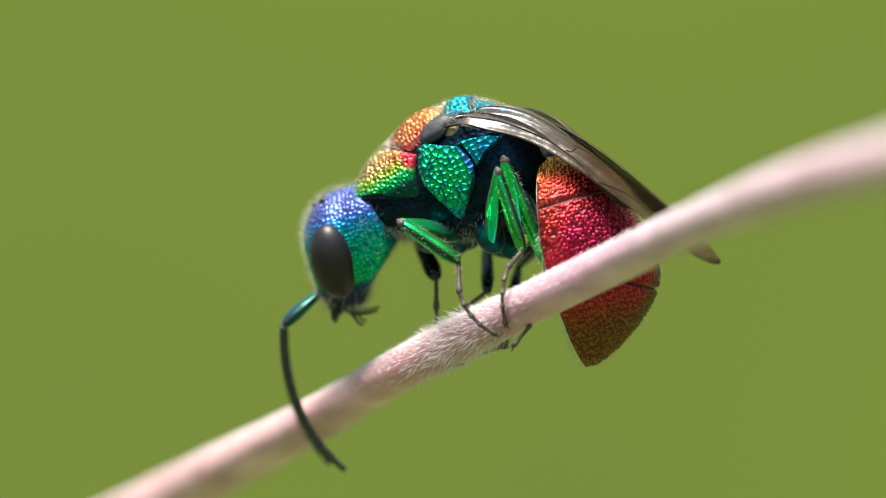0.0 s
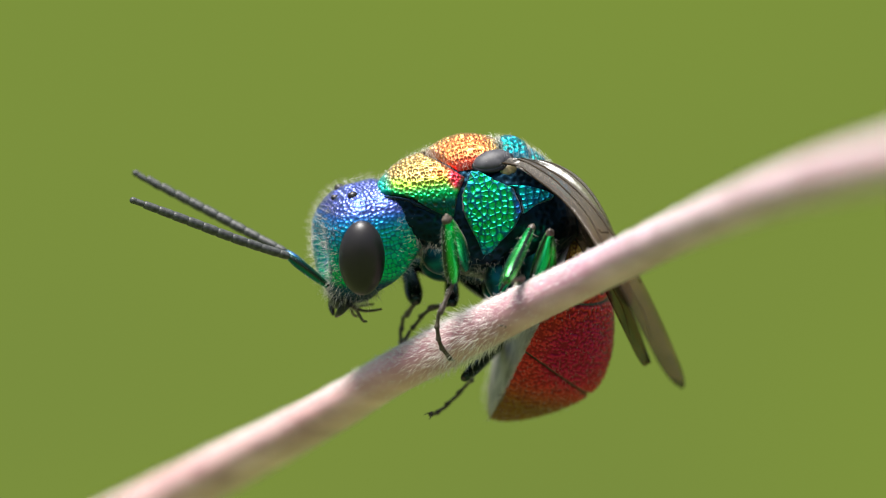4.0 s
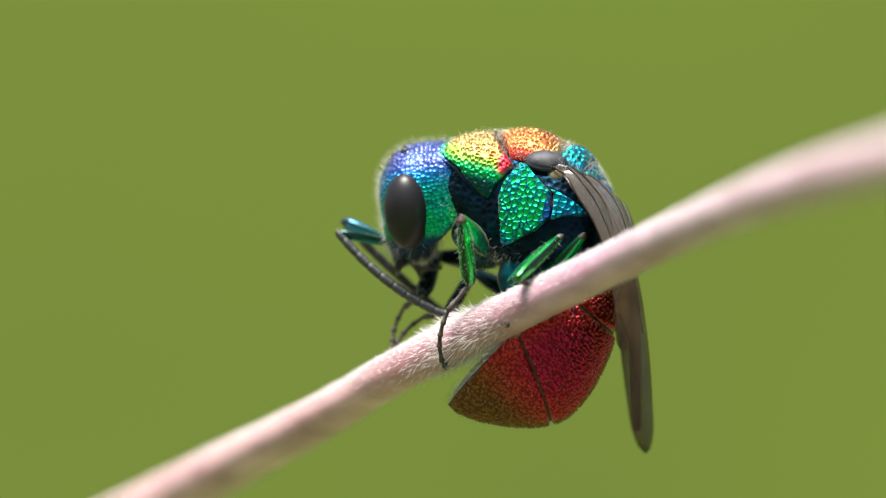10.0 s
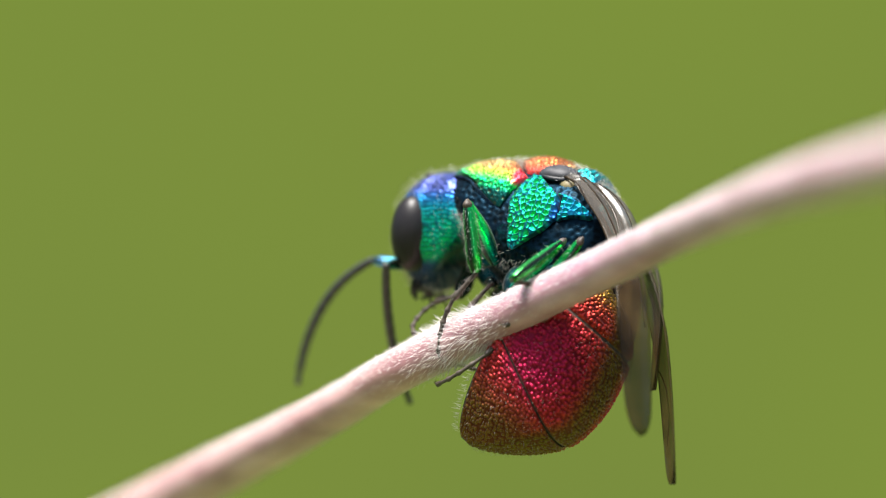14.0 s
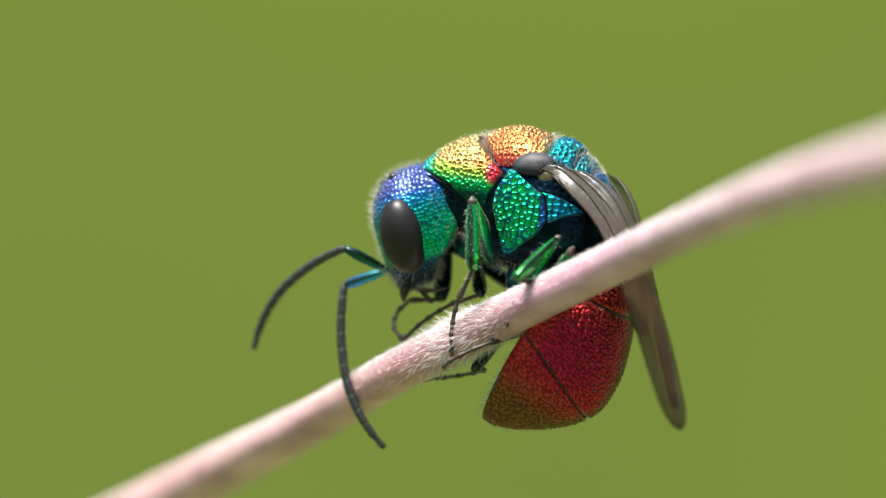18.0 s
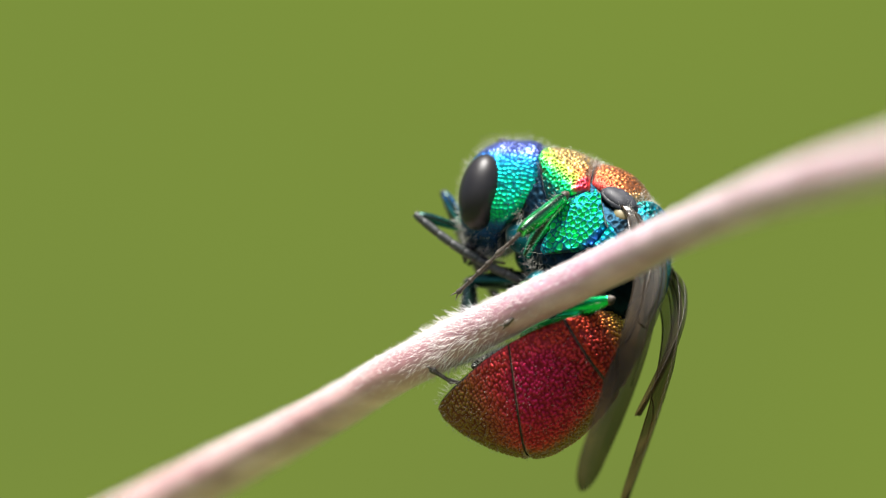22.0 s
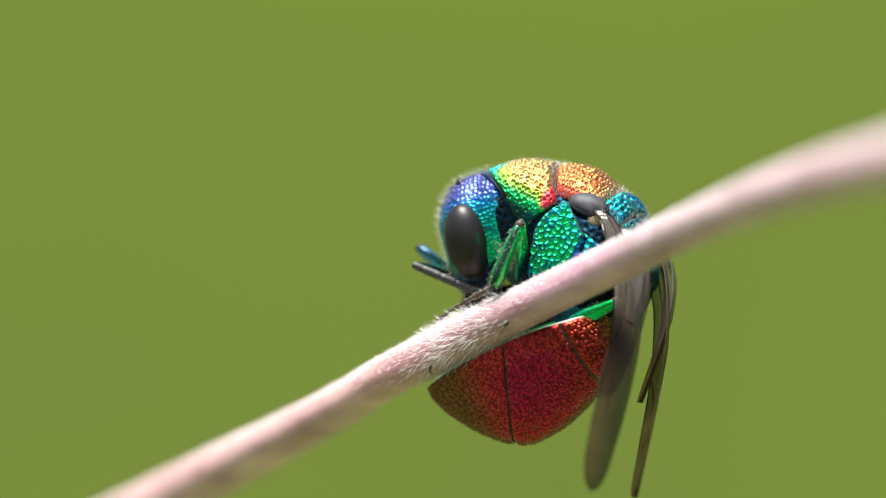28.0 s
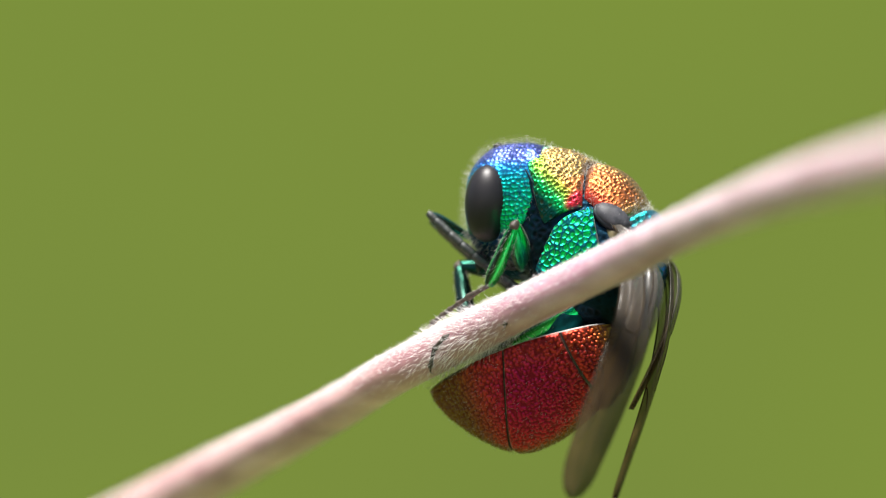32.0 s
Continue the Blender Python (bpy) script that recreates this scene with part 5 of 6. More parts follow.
FAR_HIND_WING = [
    (0, at(-0.58, -0.93, 0.41, 143.3, -49.8, -29.2)), (0.5, at(-0.58, -0.93, 0.41, 133.8, -51.4, -20.0)), (1, at(-0.58, -0.93, 0.41, 123.4, -43.8, -0.3)), (1.5, at(-0.58, -0.93, 0.41, 130.8, -35.5, -3.8)),
    (2, at(-0.58, -0.93, 0.41, 126.8, -43.7, 5.9)), (2.5, at(-0.58, -0.93, 0.41, 125.7, -53.5, -2.8)), (3, at(-0.58, -0.93, 0.41, 129.3, -54.8, -12.1)), (3.5, at(-0.58, -0.93, 0.41, 161.0, -48.1, -59.9)),
    (5.5, at(-0.58, -0.93, 0.41, 155.2, -50.6, -47.7)), (6, at(-0.58, -0.93, 0.41, 157.3, -49.3, -49.7)), (6.5, at(-0.58, -0.93, 0.41, 158.7, -47.8, -53.1)), (7, at(-0.58, -0.93, 0.41, 160.0, -46.4, -56.4)),
    (7.5, at(-0.58, -0.93, 0.41, 160.6, -46.9, -57.5)), (8, at(-0.58, -0.93, 0.41, 160.6, -48.0, -57.8)), (9, at(-0.58, -0.93, 0.41, 149.3, -50.8, -43.9)), (10, at(-0.58, -0.93, 0.41, 147.1, -51.6, -36.7)),
    (11, at(-0.58, -0.93, 0.41, 149.4, -46.2, -39.3)), (11.3, at(-0.58, -0.93, 0.41, 152.1, -46.0, -40.8)), (11.5, at(-0.58, -0.93, 0.41, 148.2, -7.8, -37.6)), (11.7, at(-0.58, -0.93, 0.41, 141.2, -51.1, -20.7)),
    (12, at(-0.58, -0.93, 0.41, 145.6, -48.1, -23.6)), (12.5, at(-0.58, -0.93, 0.41, 134.7, -47.2, -10.3)), (13, at(-0.58, -0.93, 0.41, 122.4, -52.4, 0.4)), (13.5, at(-0.58, -0.93, 0.41, 129.9, -50.9, -15.1)),
    (14, at(-0.58, -0.93, 0.41, 113.8, -54.2, 5.1)), (14.5, at(-0.58, -0.93, 0.41, 116.1, -55.2, 3.0)), (15.5, at(-0.58, -0.93, 0.41, 139.0, -48.4, -24.2)), (16.5, at(-0.58, -0.93, 0.41, 156.0, -38.2, -45.1)),
    (17, at(-0.58, -0.93, 0.41, 131.6, -51.1, -6.1)), (17.5, at(-0.58, -0.93, 0.41, 138.9, -50.2, -19.3)), (18, at(-0.58, -0.93, 0.41, 150.8, -46.9, -38.8)), (18.5, at(-0.58, -0.93, 0.41, 151.8, -44.0, -47.6)),
    (19, at(-0.58, -0.93, 0.41, 155.0, -39.8, -59.5)), (20, at(-0.58, -0.93, 0.41, 140.5, -51.1, -23.5)), (21, at(-0.58, -0.93, 0.41, 139.6, -53.1, -18.9)), (22, at(-0.58, -0.93, 0.41, 134.7, -45.3, -15.3)),
    (23, at(-0.58, -0.93, 0.41, 138.5, -45.6, -15.8)), (24, at(-0.58, -0.93, 0.41, 147.7, -45.5, -27.7)), (25, at(-0.58, -0.93, 0.41, 152.6, -46.0, -28.3)), (28, at(-0.58, -0.93, 0.41, 149.1, -49.5, -30.5)),
    (29, at(-0.58, -0.93, 0.41, 148.8, -46.9, -33.9)), (30, at(-0.58, -0.93, 0.41, 148.6, -47.8, -37.0)), (31, at(-0.58, -0.93, 0.41, 148.4, -47.4, -32.1)), (32, at(-0.58, -0.93, 0.41, 142.8, -39.9, -35.3)),
]
NEAR_FRONT_LEG = [
    (0, (0.273, -1.359, -0.213), (0.927, -1.619, -1.49), (0.44, 0.58, 0.68)), (0.5, (0.244, -1.045, -0.223), (1.015, -1.696, -1.449), (0.49, 0.61, 0.62)), (1, (-0.326, -0.435, -0.907), (0.514, -1.35, -2.205), (0.32, -0.08, 0.94)),
    (1.5, (-0.545, -0.36, -0.91), (0.554, -1.29, -2.058), (0.43, -0.33, 0.84)), (2, (0.04, -1.064, -0.517), (0.367, -1.126, -2.011), (0.54, 0.62, 0.57)), (2.5, (0.263, -1.244, -0.454), (0.179, -0.962, -1.875), (0.26, 0.61, 0.75)),
    (3, (0.46, -1.221, -0.462), (0.129, -0.921, -1.826), (0.17, 0.49, 0.85)), (3.5, (0.177, -1.238, -0.562), (0.129, -0.921, -1.925), (0.05, 0.60, 0.80)), (5.5, (0.227, -1.246, -0.612), (0.04, -0.848, -2.026), (0.22, 0.41, 0.89)),
    (6, (0.364, -1.415, -0.556), (0.04, -0.848, -1.976), (0.30, 0.29, 0.91)), (6.5, (0.405, -1.45, -0.593), (0.04, -0.848, -2.001), (0.27, 0.31, 0.91)), (7, (0.446, -1.482, -0.627), (0.04, -0.848, -2.026), (0.23, 0.32, 0.92)),
    (7.5, (0.454, -1.213, -0.631), (0.03, -0.84, -2.016), (0.24, 0.52, 0.82)), (8, (0.453, -1.129, -0.611), (0.02, -0.832, -2.006), (0.26, 0.65, 0.71)), (9, (0.434, -1.088, -0.582), (0.01, -0.824, -1.976), (0.32, 0.72, 0.61)),
    (10, (0.473, -1.092, -0.611), (-0.01, -0.808, -1.977), (0.25, 0.79, 0.56)), (11, (0.572, -1.034, -0.7), (-0.01, -0.808, -1.977), (0.38, 0.74, 0.56)), (11.3, (0.253, -0.483, -0.537), (-0.147, -0.697, -1.865), (0.63, 0.66, 0.41)),
    (11.5, (0.039, -0.901, -0.424), (-0.239, -0.623, -1.791), (0.31, 0.87, 0.40)), (11.7, (0.107, -0.919, -0.425), (-0.195, -0.658, -1.818), (0.42, 0.83, 0.37)), (12, (0.208, -1.269, -0.425), (-0.129, -0.712, -1.859), (0.55, 0.72, 0.42)),
    (12.5, (0.644, -1.036, -0.455), (-0.129, -0.712, -1.829), (0.43, 0.72, 0.54)), (13, (0.731, -1.093, -0.481), (-0.07, -0.76, -1.828), (0.37, 0.72, 0.59)), (13.5, (0.643, -1.161, -0.653), (-0.06, -0.768, -1.828), (0.21, 0.58, 0.79)),
    (14, (0.582, -0.953, -0.419), (-0.07, -0.76, -1.828), (0.29, 0.66, 0.69)), (14.5, (0.534, -0.861, -0.424), (-0.07, -0.76, -1.828), (0.23, 0.57, 0.79)), (15.5, (0.559, -0.548, -0.584), (-0.099, -0.736, -1.854), (0.25, 0.72, 0.64)),
    (16.5, (0.583, -0.425, -0.702), (-0.129, -0.712, -1.879), (0.44, 0.75, 0.49)), (17, (0.496, -1.004, -0.311), (0.149, -0.937, -1.826), (0.29, 0.53, 0.80)), (17.5, (0.513, -1.19, -0.34), (0.149, -0.937, -1.826), (0.25, 0.47, 0.85)),
    (18, (0.53, -1.429, -0.366), (0.149, -0.937, -1.826), (0.19, 0.33, 0.92)), (18.5, (0.543, -1.359, -0.503), (0.104, -0.901, -1.851), (0.16, 0.40, 0.90)), (19, (0.553, -1.171, -0.582), (0.06, -0.865, -1.876), (0.16, 0.41, 0.90)),
    (20, (0.505, -1.656, -0.582), (-0.04, -0.784, -1.788), (0.32, 0.52, 0.79)), (21, (0.822, -1.583, -0.362), (-0.07, -0.76, -1.6), (0.23, 0.50, 0.84)), (22, (1.349, -1.553, 0.278), (0.129, -0.921, -0.893), (0.08, 0.04, 1.00)),
    (23, (1.045, -1.426, -0.351), (-0.12, -0.25, -1.267), (0.16, 0.48, 0.86)), (24, (1.001, -1.655, -0.533), (-0.12, -0.25, -1.267), (0.26, 0.49, 0.83)), (25, (0.96, -1.622, -0.613), (-0.12, -0.25, -1.267), (0.15, 0.45, 0.88)),
    (28, (0.88, -1.532, -0.66), (-0.12, -0.25, -1.267), (0.11, 0.39, 0.91)), (29, (0.827, -1.516, -0.671), (-0.12, -0.25, -1.267), (0.12, 0.41, 0.90)), (30, (0.767, -1.583, -0.744), (-0.12, -0.25, -1.267), (0.10, 0.45, 0.89)),
    (31, (0.793, -1.558, -0.734), (-0.12, -0.25, -1.267), (0.08, 0.44, 0.89)), (32, (0.81, -1.024, -0.633), (-0.270, 0.100, -1.371), (0.26, 0.57, 0.78)),
]
NEAR_MIDDLE_LEG = [
    (0, (1.393, -1.21, -0.027), (1.094, -1.765, -1.32), (-0.50, 0.35, 0.79)), (0.5, (1.149, -1.691, -0.089), (1.074, -1.748, -1.32), (-0.36, 0.27, 0.89)), (1, (1.059, -0.311, -0.185), (1.045, -1.722, -1.271), (-0.44, 0.47, 0.77)),
    (1.5, (0.838, -0.471, -0.269), (1.025, -1.705, -1.272), (-0.29, 0.36, 0.89)), (2, (1.165, -1.511, -0.468), (1.064, -1.74, -1.301), (-0.28, -0.10, 0.96)), (2.5, (1.2, -1.907, -0.536), (1.074, -1.748, -1.32), (-0.40, -0.12, 0.91)),
    (3, (1.249, -2.036, -0.565), (1.074, -1.748, -1.32), (-0.49, -0.18, 0.85)), (3.5, (1.067, -2.395, -0.534), (1.074, -1.748, -1.32), (-0.54, 0.08, 0.84)), (5.5, (1.098, -2.294, -0.583), (1.074, -1.748, -1.32), (-0.53, -0.03, 0.85)),
    (6, (1.098, -2.132, -0.614), (1.074, -1.748, -1.32), (-0.55, -0.05, 0.83)), (6.5, (1.148, -2.235, -0.574), (1.074, -1.748, -1.32), (-0.55, -0.07, 0.83)), (7, (1.197, -2.328, -0.534), (1.074, -1.748, -1.32), (-0.55, -0.08, 0.83)),
    (7.5, (1.196, -2.36, -0.519), (1.074, -1.748, -1.32), (-0.55, -0.05, 0.83)), (8, (1.196, -2.38, -0.504), (1.074, -1.748, -1.32), (-0.56, -0.03, 0.83)), (9, (1.148, -2.173, -0.505), (1.074, -1.748, -1.32), (-0.51, -0.08, 0.85)),
    (10, (1.266, -2.235, -0.534), (1.074, -1.748, -1.32), (-0.50, -0.07, 0.87)), (11, (1.344, -2.311, -0.563), (1.074, -1.748, -1.32), (-0.52, -0.04, 0.85)), (11.3, (1.018, -2.26, -0.457), (0.968, -1.655, -1.233), (-0.07, -0.01, 1.00)),
    (11.5, (0.799, -2.316, -0.385), (0.898, -1.593, -1.174), (-0.52, 0.13, 0.84)), (11.7, (0.906, -2.364, -0.381), (0.968, -1.655, -1.233), (-0.40, 0.15, 0.90)), (12, (1.067, -2.395, -0.375), (1.074, -1.748, -1.32), (-0.44, 0.07, 0.90)),
    (12.5, (1.295, -2.336, -0.534), (1.074, -1.748, -1.32), (-0.48, 0.03, 0.88)), (13, (1.295, -2.301, -0.563), (1.074, -1.748, -1.32), (-0.49, 0.04, 0.87)), (13.5, (1.246, -2.24, -0.549), (1.074, -1.748, -1.32), (-0.54, -0.06, 0.84)),
    (14, (1.196, -2.309, -0.534), (1.074, -1.748, -1.32), (-0.50, 0.05, 0.87)), (14.5, (1.217, -2.164, -0.554), (1.074, -1.748, -1.32), (-0.55, -0.06, 0.83)), (15.5, (1.256, -2.224, -0.593), (1.074, -1.748, -1.32), (-0.55, -0.09, 0.83)),
    (16.5, (1.295, -2.211, -0.632), (1.074, -1.748, -1.32), (-0.60, -0.06, 0.80)), (17, (1.296, -2.139, -0.534), (1.074, -1.748, -1.32), (-0.51, -0.06, 0.86)), (17.5, (1.275, -2.269, -0.524), (1.074, -1.748, -1.32), (-0.52, -0.07, 0.85)),
    (18, (1.254, -2.402, -0.514), (1.074, -1.748, -1.32), (-0.55, -0.09, 0.83)), (18.5, (1.276, -2.193, -0.524), (1.074, -1.748, -1.32), (-0.59, -0.13, 0.80)), (19, (1.299, -1.878, -0.535), (1.074, -1.748, -1.32), (-0.63, -0.17, 0.76)),
    (20, (1.347, -2.089, -0.535), (1.074, -1.748, -1.32), (-0.50, -0.22, 0.84)), (21, (1.39, -0.695, -0.562), (1.074, -1.748, -1.32), (-0.55, 0.57, 0.62)), (22, (1.39, -0.816, -0.631), (1.074, -1.748, -1.32), (-0.43, 0.72, 0.55)),
    (23, (1.391, -0.742, -0.631), (1.074, -1.748, -1.32), (-0.52, 0.55, 0.65)), (24, (1.391, -0.738, -0.631), (1.074, -1.748, -1.32), (-0.43, 0.60, 0.67)), (25, (1.392, -0.626, -0.632), (1.074, -1.748, -1.32), (-0.49, 0.55, 0.68)),
    (28, (1.396, -0.316, -0.633), (1.074, -1.748, -1.32), (-0.58, 0.41, 0.70)), (29, (1.396, -0.308, -0.633), (1.074, -1.748, -1.32), (-0.61, 0.39, 0.69)), (30, (1.396, -0.293, -0.634), (1.074, -1.748, -1.32), (-0.62, 0.38, 0.68)),
    (31, (1.396, -0.24, -0.634), (1.074, -1.748, -1.32), (-0.62, 0.36, 0.70)), (32, (1.397, -0.202, -0.634), (1.074, -1.748, -1.32), (-0.39, 0.33, 0.86)),
]
NEAR_HIND_LEG = [
    (0, (1.792, -0.772, -0.208), (1.222, -1.757, -1.685), (-0.97, 0.23, 0.04)), (0.5, (1.764, -0.464, -0.287), (1.222, -1.757, -1.764), (-0.99, 0.08, 0.15)), (1, (1.546, -0.741, -0.379), (1.475, -1.985, -2.046), (-0.76, 0.23, 0.61)),
    (1.5, (1.607, -0.899, -0.21), (0.948, -1.514, -1.767), (-0.45, 0.23, 0.87)), (2, (1.485, -0.656, -1.41), (1.016, -1.574, -2.882), (-0.50, 0.14, 0.85)), (2.5, (1.59, -0.521, -1.472), (0.06, -0.744, -2.077), (-0.90, -0.12, 0.41)),
    (3, (1.492, -0.439, -1.571), (0.04, -0.728, -2.127), (-0.95, -0.26, 0.15)), (3.5, (1.689, 0.044, -0.78), (0.01, -0.703, -2.157), (-0.59, 0.19, 0.78)), (5.5, (1.393, -0.813, -1.345), (0.04, -0.728, -2.097), (-0.43, -0.12, 0.89)),
    (6, (1.391, -0.901, -1.359), (0.04, -0.728, -2.097), (-0.42, -0.11, 0.90)), (6.5, (1.415, -0.679, -1.372), (0.04, -0.728, -2.087), (0.43, 0.88, -0.22)), (7, (1.371, -0.79, -1.398), (0.04, -0.728, -2.077), (0.35, 0.90, 0.27)),
    (7.5, (1.402, -0.557, -1.336), (0.04, -0.728, -2.067), (-0.46, 0.11, 0.88)), (8, (1.453, -0.821, -1.405), (0.04, -0.728, -2.057), (-0.16, 0.98, -0.10)), (9, (1.49, -0.701, -1.385), (0.04, -0.728, -2.057), (-0.82, 0.32, -0.48)),
    (10, (1.494, -0.274, -1.279), (0.04, -0.728, -2.057), (-0.38, -0.63, 0.67)), (11, (1.379, -0.742, -1.423), (0.04, -0.728, -2.057), (0.27, 0.95, 0.13)), (11.3, (1.479, 0.435, -0.923), (0.052, -0.737, -1.98), (0.30, -0.02, 0.95)),
    (11.5, (1.489, -0.296, -0.582), (0.06, -0.744, -1.928), (-0.98, 0.16, 0.13)), (11.7, (1.51, -0.181, -0.582), (0.099, -0.776, -1.967), (-0.72, -0.08, 0.68)), (12, (1.621, -0.057, -0.64), (0.159, -0.824, -2.026), (-0.63, -0.21, 0.75)),
    (12.5, (1.397, -0.85, -1.576), (0.06, -0.744, -2.057), (-0.88, 0.42, -0.19)), (13, (1.346, -0.85, -1.573), (-0.339, -0.422, -2.631), (-0.61, 0.72, -0.35)), (13.5, (1.341, -0.85, -1.472), (-0.339, -0.422, -2.212), (-0.05, 0.99, 0.15)),
    (14, (1.321, -1.042, -1.401), (-0.09, -0.623, -2.378), (-0.52, 0.73, -0.45)), (14.5, (1.267, -1.074, -1.425), (-0.09, -0.623, -2.378), (-0.00, 0.72, -0.70)), (15.5, (1.395, -0.655, -1.607), (-0.075, -0.635, -2.104), (-0.13, 0.99, -0.07)),
    (16.5, (1.528, -0.306, -1.725), (-0.06, -0.647, -1.83), (-0.10, 0.99, -0.06)), (17, (1.36, -0.9, -1.398), (0.179, -0.841, -2.721), (-0.54, 0.77, -0.34)), (17.5, (1.393, -0.862, -1.416), (0.109, -0.784, -2.394), (-0.48, 0.41, 0.77)),
    (18, (1.365, -0.85, -1.513), (0.04, -0.728, -2.067), (-0.01, 0.99, -0.17)), (18.5, (1.365, -0.85, -1.514), (0.075, -0.756, -2.047), (-0.04, 1.00, 0.07)), (19, (1.367, -0.85, -1.516), (0.109, -0.784, -2.027), (-0.10, 0.90, 0.42)),
    (20, (1.363, -0.85, -1.541), (-0.04, -0.663, -2.009), (-0.69, 0.70, -0.18)), (21, (1.36, -0.85, -1.557), (-0.139, -0.583, -2.06), (-0.52, 0.68, -0.51)), (22, (1.399, -0.807, -1.539), (-0.199, -0.535, -2.101), (-0.83, 0.26, 0.50)),
    (23, (1.405, -0.717, -1.508), (-0.199, -0.535, -2.101), (-0.48, -0.87, 0.03)), (24, (1.443, -0.679, -1.551), (-0.199, -0.535, -2.101), (-0.01, 0.88, 0.48)), (25, (1.304, -0.717, -1.557), (-0.199, -0.535, -2.101), (0.79, 0.54, 0.29)),
    (28, (1.365, -0.659, -1.618), (-0.199, -0.535, -2.101), (0.07, 0.33, 0.94)), (29, (1.418, -0.683, -1.627), (-0.199, -0.535, -2.101), (-0.55, 0.36, 0.76)), (30, (1.465, -0.643, -1.599), (-0.199, -0.535, -2.101), (0.35, 0.62, 0.70)),
    (31, (1.465, -0.643, -1.599), (-0.199, -0.535, -2.101), (0.35, 0.62, 0.70)), (32, (1.465, -0.643, -1.599), (-0.199, -0.535, -2.101), (0.35, 0.62, 0.70)),
]
